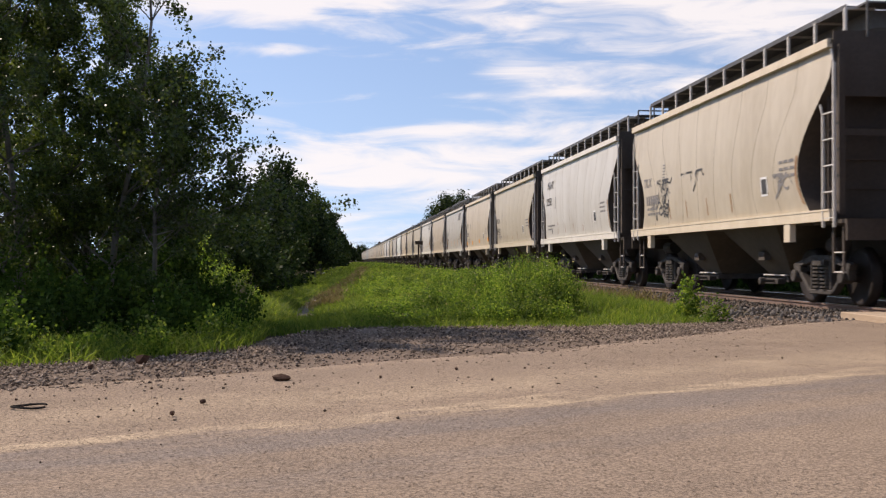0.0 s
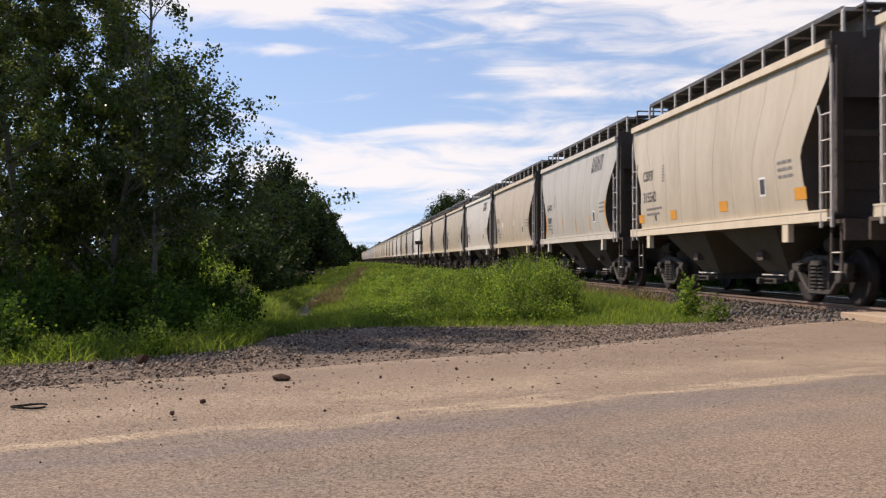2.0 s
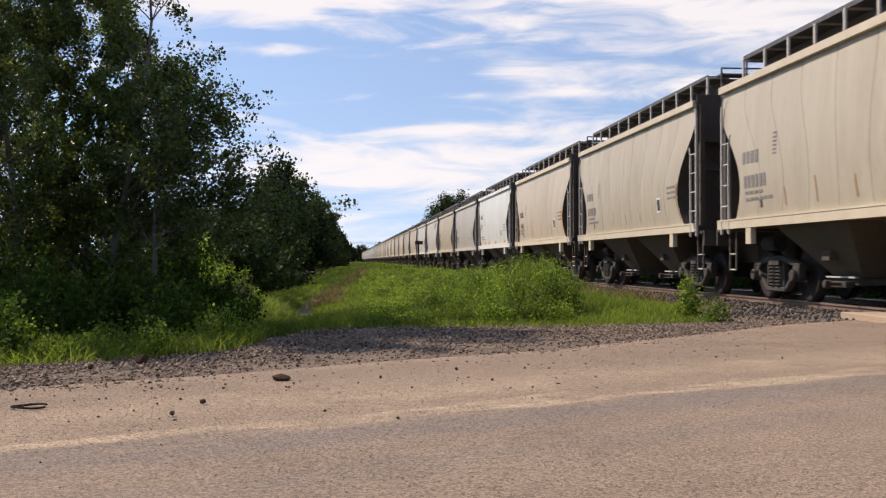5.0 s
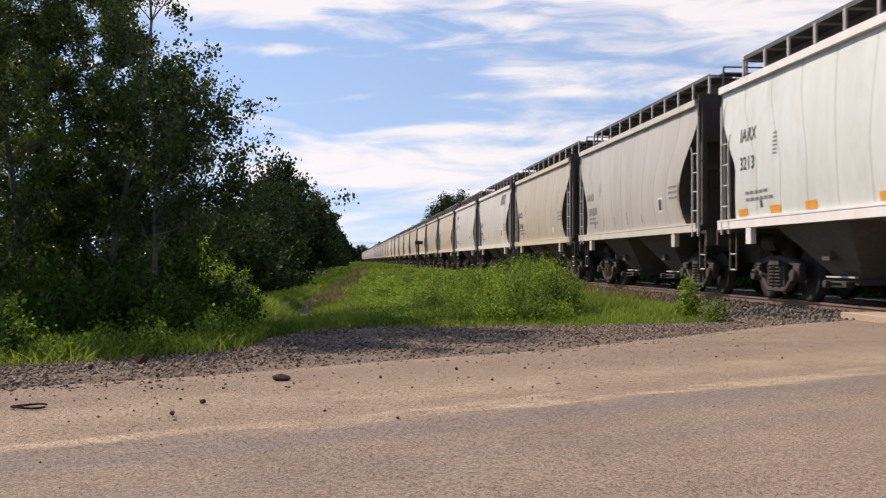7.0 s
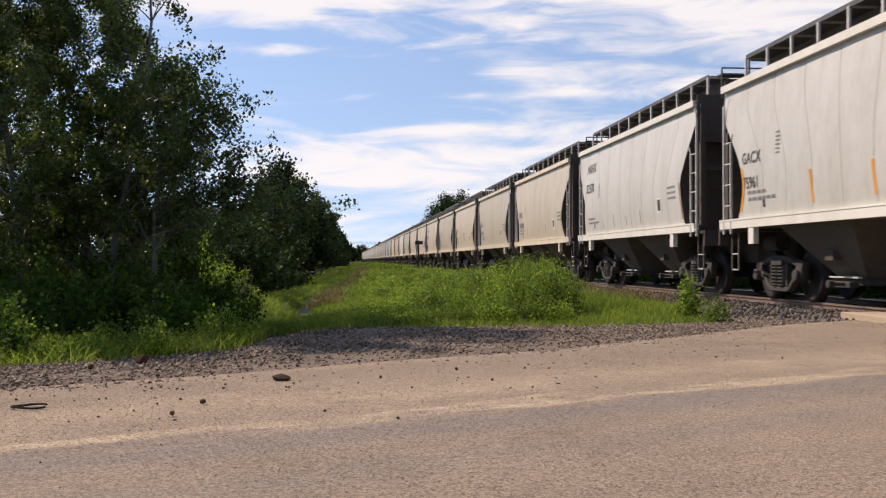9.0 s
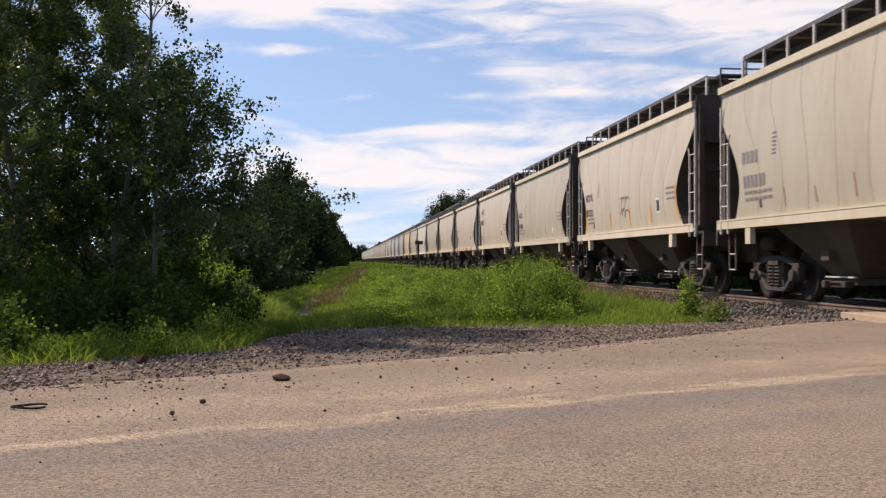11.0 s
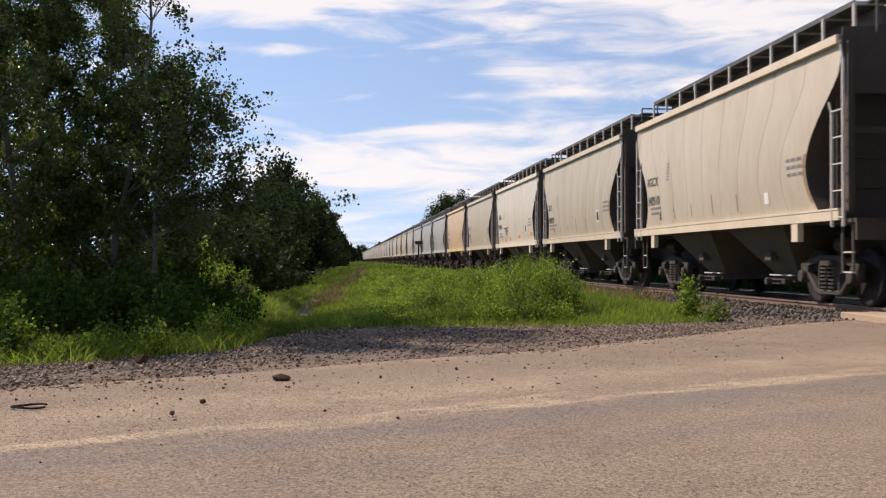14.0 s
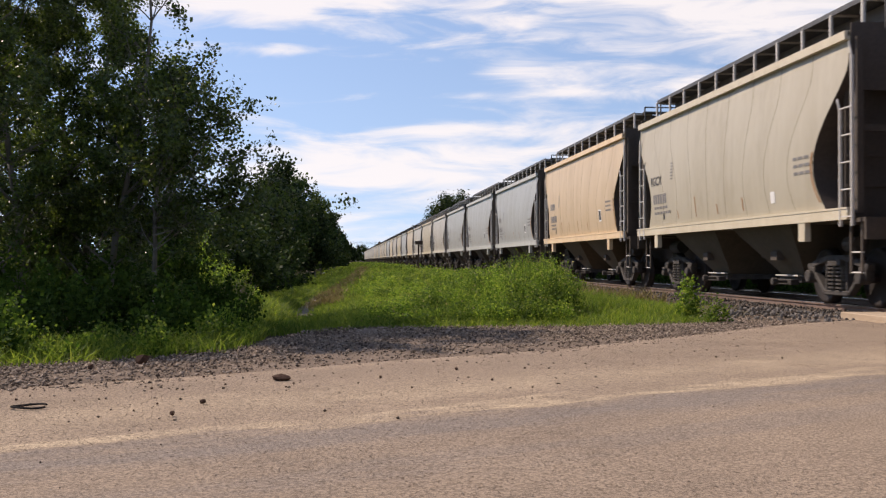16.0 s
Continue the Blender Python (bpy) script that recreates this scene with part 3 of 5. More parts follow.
def build_car(panels, full):
    """One covered hopper car about the middle of its length, at rail height."""
    car = new("hopper_car")
    part("body", body_mesh(panels), car)
    if full:
        for side in (-1,):
            for i in range(1, panels):
                s, ring = Shape(), []
                for j in range(17):
                    z = Z_SILL + 0.12 + (Z_EAVE - Z_SILL - 0.14) * j / 16
                    y = -half_length(z) + 2 * half_length(z) * i / panels
                    ring.append((y, z))
                s.loft([[(side * (half_width(z) + 0.001), y - 0.01, z), (side * (half_width(z) + 0.0025), y, z), (side * (half_width(z) + 0.001), y + 0.01, z)] for y, z in ring], closed=False, caps=False)
                part("weld_seam", s.mesh("weld_seam", M_SEAM), car)
    part("roof", roof_mesh(), car)
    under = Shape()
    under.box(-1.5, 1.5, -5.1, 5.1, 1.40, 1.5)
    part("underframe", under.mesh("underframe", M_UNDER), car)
    part("center_sill", Shape().box(-0.25, 0.25, -5.88, 5.88, 0.86, 1.16).mesh("center_sill", M_END), car)
    chord = Shape().box(-0.06, 0.06, -HALF_ROOF, HALF_ROOF, 0, 0.13).mesh("top_chord", M_TRIM)
    sill = Shape().box(-0.05, 0.05, -5.64, 5.64, 0, 0.155)
    sill.box(-0.06, 0.06, -5.64, 5.64, 0.15, 0.18)
    sill = sill.mesh("side_sill", M_TRIM)
    pad = Shape().box(-0.05, 0.05, -0.12, 0.12, 0, 0.34).mesh("jacking_pad", M_TRIM)
    ladder, stiles = ladder_mesh(True), ladder_mesh(False)
    rung = Shape().tube((0, 0.01, 0), (0, 0.40, 0), 0.014, 5).mesh("rung", M_LADDER)
    stirrup = {d: stirrup_mesh(d) for d in (-1, 1)}
    for side in (-1, 1):
        part("top_chord", chord, car, (side * 1.545, 0, 4.05))
        part("side_sill", sill, car, (side * 1.56, 0, 1.40))
        for y in (-4.05, 4.05):
            part("jacking_pad", pad, car, (side * 1.55, y, 1.10))
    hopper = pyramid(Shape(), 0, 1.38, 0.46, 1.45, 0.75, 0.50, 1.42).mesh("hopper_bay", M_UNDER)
    gate = Shape().box(-0.85, 0.85, -0.50, 0.50, 0.40, 0.51)
    gate.tube((-1.25, -0.2, 0.42), (1.25, -0.2, 0.42), 0.03, 6)
    gate.tube((-1.28, -0.2, 0.42), (-1.18, -0.2, 0.42), 0.07, 8)
    gate.box(-1.0, -0.85, -0.38, 0.38, 0.36, 0.46)
    gate = bevelled(gate.mesh("outlet_gate", M_TRUCK), 0.008)
    # pale strip painted for the light on the outlet's upper edge
    lit_edge = Shape().box(-0.92, -0.85, -0.5, 0.5, 0.515, 0.54).mesh("gate_flange", M_LADDER)
    plate = Shape().box(-1.16, -1.02, -0.14, 0.14, 0.80, 0.96).mesh("bracket_plate", M_END)
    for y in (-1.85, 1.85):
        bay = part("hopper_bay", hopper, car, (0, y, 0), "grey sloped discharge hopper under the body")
        part("outlet_gate", gate, bay, (0, 0, 0), "dark steel outlet gate")
        if full:
            part("gate_flange", lit_edge, bay, (0, 0, 0), "pale strip for the lit edge of the outlet")
            part("bracket_plate", plate, bay, (0, 0, 0), "dark bracket on the slope")
    part("brake_cylinder", Shape().tube((-0.95, -4.75, 1.05), (-0.95, -4.35, 1.05), 0.13, 12).mesh("brake_cylinder", M_TRUCK), car)
    part("air_reservoir", Shape().tube((-0.8, 4.5, 1.12), (-0.8, 5.1, 1.12), 0.15, 12).mesh("air_reservoir", M_TRUCK), car)
    side_m, wheel, bolster = sideframe_mesh(), wheel_mesh(), bolster_mesh()
    spring = spring_mesh()
    axle = Shape().tube((-0.95, 0, 0), (0.95, 0, 0), 0.08, 8).mesh("axle", M_WHEEL)
    platform, end_frame, coupler = platform_mesh(), end_wall_mesh(), coupler_mesh()
    for e in (-1, 1):
        turn = 0 if e > 0 else math.pi
        truck = part("truck", bolster, car, (0, e * 4.12, RAIL_Z), "dark cast steel truck")
        for side in (-1, 1):
            part("sideframe", side_m, truck, (side * 1.0, 0, 0))
            part("spring", spring, truck, (side * 1.0, 0, 0))
            for y in (-0.89, 0.89):
                part("wheel", wheel, truck, (side * 0.755, y, 0.457), rz=0 if side < 0 else math.pi)
        for y in (-0.89, 0.89):
            part("axle", axle, truck, (0, y, 0.457))
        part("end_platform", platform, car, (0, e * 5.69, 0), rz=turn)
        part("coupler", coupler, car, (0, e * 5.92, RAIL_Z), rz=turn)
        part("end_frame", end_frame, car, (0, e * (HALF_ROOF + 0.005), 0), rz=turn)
        for side in (-1, 1):
            lad = part("ladder", stiles if full and side < 0 else ladder, car, (side * 1.60, -5.40 if e < 0 else 5.02, 0), "pale painted ladder", rz=turn)
            step = part("sill_step", stirrup[-side * e], car, lad.location, "dark step with pale rungs below the sill", rz=turn)
            if full and side < 0:
                for z in RUNGS:
                    part("rung", rung, lad, (0, 0, z))
                for z in STEPS:
                    part("rung", rung, step, (e * 0.16, 0, z))
    part("roof_hatch", Shape().box(-0.74, 0.74, -5.28, 5.28, 4.3, 4.70).mesh("roof_hatch", M_UNDER), car)
    board = Shape().box(-0.26, 0.26, -5.32, 5.32, 0, 0.03)
    board.box(-0.27, -0.25, -5.32, 5.32, -0.03, 0.05)
    board = board.mesh("running_board", M_GRATE)
    bracket = Shape().box(-0.27, 0.2, -0.025, 0.025, 0, 0.04)
    bracket.box(-0.29, -0.25, -0.03, 0.03, -0.42, 0.02)
    bracket = bracket.mesh("bracket", M_LADDER)
    end_step = Shape().box(-1.0, 1.0, -0.21, 0.21, 4.72, 4.75)
    end_step.tube((-1.0, 0.20, 4.86), (1.0, 0.20, 4.86), 0.02, 6)
    for x in (-1.0, 1.0):
        end_step.tube((x, 0.20, 4.2), (x, 0.20, 4.86), 0.02, 6)
    end_step = end_step.mesh("end_step", M_GRATE)
    for side in (-1, 1):
        part("running_board", board, car, (side * 0.92, 0, 4.72), rz=0 if side < 0 else math.pi)
        if full and side < 0:
            for i in range(11):
                part("bracket", bracket, car, (side * 0.92, -5.32 + 1.064 * i, 4.69), rz=0 if side < 0 else math.pi)
    for e in (-1, 1):
        part("end_step", end_step, car, (0, e * 5.45, 0), rz=0 if e > 0 else math.pi)
    part("brake_wheel", handwheel_mesh(), car, (0.55, 5.93, 2.9))
    return car


def side_x(y, z):
    """How far out the side sheet stands."""
    q = (y + half_length(z)) / (2 * half_length(z))
    if not Z_SILL < z < Z_EAVE:
        return half_width(z)
    return half_width(z) + 0.016 * abs(math.sin(math.pi * q * 9)) ** 0.7 * math.sin(math.pi * (z - Z_SILL) / (Z_EAVE - Z_SILL)) ** 0.5


def on_side(name, polys, mat, parent, label="", lift=0.006):
    """Flat paint on the side sheet: polygons in (along, up), following the bulge."""
    s = Shape()
    for poly in polys:
        s.add([(-(side_x(y, z) + lift), y, z) for y, z in poly], [tuple(range(len(poly)))])
    return part(name, s.mesh(name, mat), parent, label=label)


def rect(y, z, w, h, skew=0.0):
    """Counter-clockwise as seen from the camera's side; y is its rear edge."""
    return [(y, z), (y - w - 0, z), (y - w - skew, z + h), (y - skew, z + h)]


def lettering(name, text, y, z, size, mat, parent, label):
    """Built-in font, laid on the side sheet, reading towards the car's front."""
    cu = bpy.data.curves.new("letters", "FONT")
    cu.body, cu.size, cu.space_character = text, size, 1.05
    cu.offset = 0.006
    tmp = bpy.data.objects.new("letters", cu)
    scene.collection.objects.link(tmp)
    bpy.context.view_layer.update()
    me = bpy.data.meshes.new_from_object(tmp.evaluated_get(bpy.context.evaluated_depsgraph_get()))
    bpy.data.objects.remove(tmp)
    for v in me.vertices:
        yy, zz = y - v.co.x, z + v.co.y
        v.co = (-(side_x(yy, zz) + 0.006), yy, zz)
    me.materials.clear()
    me.materials.append(mat)
    return part(name, me, parent, label=label)


# reporting marks and numbers; None: not legible, drawn as bars
MARKS = {0: ("TILX", None), 1: ("NAHX", "32563"), 2: ("RGCX", "341337"), 3: ("CBFX", "315542"), 4: ("GACX", "76091"), 5: ("CRDX", "121467"), 9: ("RVRX", "14616"),
         6: ("RVRX", None), 10: ("IARX", "3213"), 11: ("NAHX", None), 12: ("RGCX", "341426"), 13: ("GACX", "75961"), 14: ("NAHX", "32570"),
         17: ("NDYX", "807321"), 18: ("RGCX", "341040"), 19: ("AOKX", "483093"), 20: ("MCEX", "330046"), 21: ("RGCX", "340910"), 22: ("TILX", "340879"),
         23: ("FURX", "808866"), 24: ("RGCX", None)}
LOGO = (4, 6, 13)
CUT = (1, 3, 10, 14, 23, 25)
PATCHES = {3: [(4.93, 1.72), (2.34, 1.72), (-0.85, 1.75), (-4.40, 1.78)], 10: [(4.61, 1.62), (3.12, 1.62), (1.70, 1.62), (-0.71, 1.62), (-3.69, 1.62)],
           23: [(4.89, 1.66), (2.77, 1.66), (1.35, 1.68), (-1.13, 1.74), (-4.11, 1.78)]}
YELLOW_STREAKS = (4, 6, 9, 13, 17)


def scrawl(seed, y, z, w, h, strokes):
    """Loose spray-paint strokes as thin ribbons."""
    rng = random.Random(seed)
    polys = []
    for _ in range(strokes):
        a = (y - rng.uniform(0, w), z + rng.uniform(0, h))
        ang = rng.uniform(0.9, 1.9)
        for i in range(7):
            ang += rng.uniform(-0.9, 0.9)
            b = (a[0] - math.cos(ang) * 0.085, min(max(a[1] + math.sin(ang) * 0.11, z), z + h))
            t = 0.022
            polys.append([(a[0], a[1] - t), (b[0] - 0.01, b[1] - t), (b[0], b[1] + t), (a[0] + 0.01, a[1] + t)])
            a = b
    return polys


def mark_car(car, k):
    rng = random.Random(100 + k)
    mark, number = MARKS.get(k, (None, None))
    big = 1.3 if k in (1, 14, 19) else 1.15 if k in (3, 10) else 1.0
    z0 = {10: 2.98, 3: 2.72, 19: 3.25, 1: 3.35, 14: 3.4, 23: 2.72}.get(k, 2.56)
    ink = M_INK if k in (4, 9, 12, 17, 22, 23, 1, 14, 3, 10, 13, 18, 21, 19, 24, 2) else M_FADED
    y_mark = 4.1 if k in (4, 9) else 4.397
    if mark:
        lettering("reporting_mark", mark, y_mark, z0, 0.29 * big, ink, car, "stencilled reporting mark " + mark)
    else:
        on_side("reporting_mark", [rect(4.255 - 0.191 * i, z0, 0.142, 0.22) for i in range(4)], M_FADED, car, "faded illegible stencilled mark")
    if number:
        lettering("car_number", number, y_mark, z0 - 0.45 * big, 0.29 * big, ink, car, "stencilled number")
    else:
        on_side("car_number", [rect(4.22 - 0.177 * i, z0 - 0.44, 0.128, 0.22) for i in range(6)], M_FADED, car, "faded illegible stencilled number")
    bars = [rect(4.184 - 0.213 * i, z, 0.17, 0.055) for z in (2.0, 1.88) for i in range(rng.choice((4, 5, 6)))]
    on_side("load_table", bars, M_FADED, car, "small illegible stencil lines")
    on_side("test_table", [rect(2.872, 2.62 + 0.07 * i, 0.156, 0.03) for i in range(6)], M_FADED, car, "small illegible stencil block")
    on_side("data_block", [rect(-3.759 - 0.014 * i - 0.213 * j, 2.42 - 0.12 * i, 0.17, 0.05) for i in range(3) for j in range(3)], M_FADED, car, "small illegible stencil lines")
    if k in (12, 18, 21, 24):
        on_side("label_plate", [rect(-2.75, 1.78, 0.2, 0.2)], M_WHITE, car, "small white label plate", 0.006)
    else:
        plate = on_side("label_plate", [rect(-2.943, 1.92, 0.298, 0.34)], M_WHITE, car, "white-edged label plate", 0.006)
        on_side("label_panel", [rect(-2.986, 1.96, 0.213, 0.26)], M_INK, plate, "dark label panel", 0.010)
    on_side("small_plate", [rect(3.546, 1.74, 0.113, 0.13)], M_INK, car, "small dark plate")
    if k in PATCHES:
        for y, z in PATCHES[k]:
            on_side("reflector_patch", [rect(y, z, 0.44, 0.13 if k != 3 else 0.2)], M_ORANGE, car, "orange reflective patch")
    else:
        streak = M_ORANGE if k in YELLOW_STREAKS else M_RUST
        for y in (2.447, 1.241, -0.071, -1.418) if k not in YELLOW_STREAKS else (1.57, -0.45, -2.4):
            h = rng.uniform(0.35, 0.55) if k in YELLOW_STREAKS else rng.uniform(0.18, 0.42)
            on_side("reflector_strip", [rect(y, 1.72, 0.085 if k in YELLOW_STREAKS else 0.045, h, -0.035)], streak, car, "narrow upright reflective strip")
        zz = [1.7 + 0.1 * i for i in range(9)]
        ends = ((1, 0.02, 0.13), (-1, 0.02, 0.10)) if k in YELLOW_STREAKS else ((-1, 0.02, 0.08),)
        for e, e0, e1 in ends:
            edge = [(e * (half_length(z) - e0), z) for z in zz] + [(e * (half_length(z) - e1), z) for z in reversed(zz)]
            edge = edge if e < 0 else edge[::-1]
            on_side("edge_strip", [[edge[i], edge[i + 1], edge[-2 - i], edge[-1 - i]] for i in range(8)], streak, car, "strip along the edge of the side sheet")
    if k in (5,):
        for y in (2.518, -0.816):
            on_side("round_sign", [[(y + 0.12 * math.cos(a * 0.5236), 2.42 + 0.12 * math.sin(a * 0.5236)) for a in range(12, 0, -1)]], M_WHITE, car, "small white round emblem")
            on_side("emblem_bar", [rect(y + 0.045, 2.36, 0.03, 0.12), rect(y - 0.015, 2.36, 0.03, 0.12, -0.015)], M_RUST, car, "small red emblem strokes")
    if k == 20:
        for y, w in ((4.468, 0.496), (3.262, 0.426), (2.057, 0.426), (0.851, 0.426), (-0.426, 1.064), (-2.979, 0.638)):
            part("sill_patch", Shape().box(-1.626, -1.62, y - w, y, 1.42, 1.545).mesh("sill_patch", M_RED), car, label="faded red patch on the sill")
    if k in LOGO:
        strokes = []
        for i in range(4):
            y = -2.66 - 0.355 * i
            strokes += [rect(y, 3.40, 0.085, 0.46, 0.113), rect(y - 0.177, 3.40, 0.071, 0.46, 0.113), rect(y - 0.085 - 0.014 * i, 3.42 + 0.11 * i, 0.106, 0.09, 0.021)]
        on_side("painted_emblem", strokes, M_INK, car, "slanted dark painted emblem strokes")
    if k == 0:
        on_side("graffiti", scrawl(4, 2.979, 1.7, 0.39, 0.95, 26), M_INK, car, "dark sprayed scribble")
        on_side("graffiti", scrawl(6, 1.702, 2.25, 1.418, 0.42, 9), M_INK, car, "dark sprayed scribble")
        on_side("graffiti", scrawl(9, 3.83, 1.75, 0.355, 0.5, 9), M_FADED, car, "grey sprayed scribble")
        on_side("graffiti", scrawl(10, -3.475, 1.75, 0.426, 0.5, 10), M_FADED, car, "grey sprayed scribble")
    if k == 23:
        on_side("graffiti", scrawl(14, 2.624, 1.72, 0.78, 0.55, 16), M_INK, car, "dark sprayed scribble")
    if k == 17:
        on_side("graffiti", scrawl(19, 0.45, 1.85, 0.78, 0.6, 14), M_FADED, car, "faded sprayed scribble")


# colour of the paint and description of each car, in the order in which they pass
CREAM, TAN, OLIVE, WHITE, GREY, PEACH, BLUE = ((0.66, 0.58, 0.45), (0.60, 0.52, 0.40), (0.58, 0.52, 0.40), (0.70, 0.68, 0.62),
                                               (0.56, 0.54, 0.48), (0.72, 0.55, 0.36), (0.47, 0.49, 0.475))
CARS = {-3: (CREAM, "cream"), -2: (CREAM, "cream"), -1: (OLIVE, "olive tan"), 0: (CREAM, "cream"), 1: (WHITE, "white"), 2: (OLIVE, "olive tan"),
        3: (CREAM, "cream"), 4: (GREY, "pale grey"), 5: (TAN, "tan"), 6: (WHITE, "white"), 7: (OLIVE, "olive tan"),
        8: (OLIVE, "olive tan"), 9: (CREAM, "cream"), 10: ((0.80, 0.84, 0.79), "cool white"), 11: (GREY, "pale grey"), 12: (OLIVE, "olive tan"),
        13: (WHITE, "white"), 14: (WHITE, "white"), 15: (CREAM, "cream"), 16: (OLIVE, "olive tan"), 17: (CREAM, "cream"), 18: (OLIVE, "olive tan"),
        19: (CREAM, "cream"), 20: (CREAM, "cream"), 21: (CREAM, "cream"), 22: (OLIVE, "olive tan"), 23: ((0.72, 0.67, 0.56), "pale cream"), 24: (OLIVE, "olive tan"),
        25: (PEACH, "peach"), 26: (BLUE, "blue-grey"), 27: (BLUE, "blue-grey"), 28: (BLUE, "blue-grey"), 29: (GREY, "pale grey")}
# small differences in the couplings
SLACK = {-3: -0.638, -2: -0.638, -1: -0.638, 0: -0.135, 1: -0.071, 4: 0.099, 5: 0.142, 9: -0.113, 10: 0.057, 11: -0.064, 14: 0.099, 15: 0.142, 16: 0.213, 17: 0.241, 18: 0.177, 19: 0.135, 20: -0.142, 23: -0.177, 24: -0.213, 25: -0.213}
TINTED = ("weld_seam", "body", "top_chord", "side_sill", "hopper_bay", "underframe", "roof", "jacking_pad")


def build_train():
    full, plain = build_car(9, True), build_car(9, False)
    STYLE[0] = 1
    cut = build_car(9, True)
    STYLE[0] = 0
    for k in range(-3, 56):
        paint, word = CARS.get(k, ((CREAM, "cream"), (GREY, "pale grey"), (OLIVE, "olive tan"), (BLUE, "blue-grey"))[(k * 7) % 4])
        y0 = 21.37 + PITCH_CAR * k + SLACK.get(k, 0.0)
        src = (cut if k in CUT else full) if k < 32 else plain
        car = copy_thing(src, pose(TRACK_X, y0, 0))
        tagged(car, word + " covered hopper railcar with grimy ends coloured dark for shade, rolling on rails", "railcar", "cars of the freight train")
        for o in car.children:
            if o.name.split(".")[0] in TINTED:
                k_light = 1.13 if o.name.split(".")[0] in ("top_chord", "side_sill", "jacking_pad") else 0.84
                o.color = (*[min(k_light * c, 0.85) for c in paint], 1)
        if -1 <= k < 32:
            STYLE[0] = int(k in CUT)
            mark_car(car, k)
            STYLE[0] = 0
        TRAIN.append((car, y0))
    for src in (full, plain, cut):
        for o in (*src.children_recursive, src):
            bpy.data.objects.remove(o)


build_train()


# ---------------------------------------------------------------- trees
RNG = np.random.default_rng(5)


def leaf_cloud(name, centers, size, mat, flat=0.4):
    """Folded leaves at the centres, turned at random: two triangles each."""
    n = len(centers)
    d = RNG.normal(size=(n, 3))
    d[:, 2] = d[:, 2] * 0.7 - 0.3
    d /= np.linalg.norm(d, axis=1)[:, None]
    e = np.cross(d, RNG.normal(size=(n, 3)))
    e /= np.linalg.norm(e, axis=1)[:, None]
    up = np.cross(d, e)
    s = (size * RNG.uniform(0.6, 1.25, n))[:, None]
    a, b = centers - d * s * 0.5, centers + d * s * 0.6
    c1, c2 = centers + e * s * 0.42 + up * s * 0.08, centers - e * s * 0.42 + up * s * 0.08
    verts = np.stack([a, c1, b, c2], 1).reshape(-1, 3)
    me = bpy.data.meshes.new(name)
    me.vertices.add(4 * n)
    me.vertices.foreach_set("co", verts.ravel())
    me.loops.add(6 * n)
    base = 4 * np.arange(n)[:, None]
    me.loops.foreach_set("vertex_index", (base + np.array([[0, 1, 2, 0, 2, 3]])).ravel())
    me.polygons.add(2 * n)
    me.polygons.foreach_set("loop_start", 3 * np.arange(2 * n))
    me.materials.append(mat)
    me.update(calc_edges=True)
    me.validate()
    return me


def grow(s, p, d, length, r, depth, tips):
    """A limb that bends, tapers and forks."""
    steps = 4
    for i in range(steps):
        d = (d + Vector(RNG.normal(size=3)) * 0.12 + Vector((0, 0, 0.05))).normalized()
        q = p + d * (length / steps)
        r2 = r * 0.86
        s.tube(p, q, r, 6 if r > 0.03 else 4, r2)
        p, r = q, r2
        if depth > 0 and i >= 1:
            side = (d + Vector(RNG.normal(size=3)) * 0.75).normalized()
            grow(s, p, side, length * 0.62, r * 0.6, depth - 1, tips)
        if depth <= 1:
            tips.append(p.copy())
            tips.append(p - d * (length / steps) * 0.5)
    tips.append(p.copy())


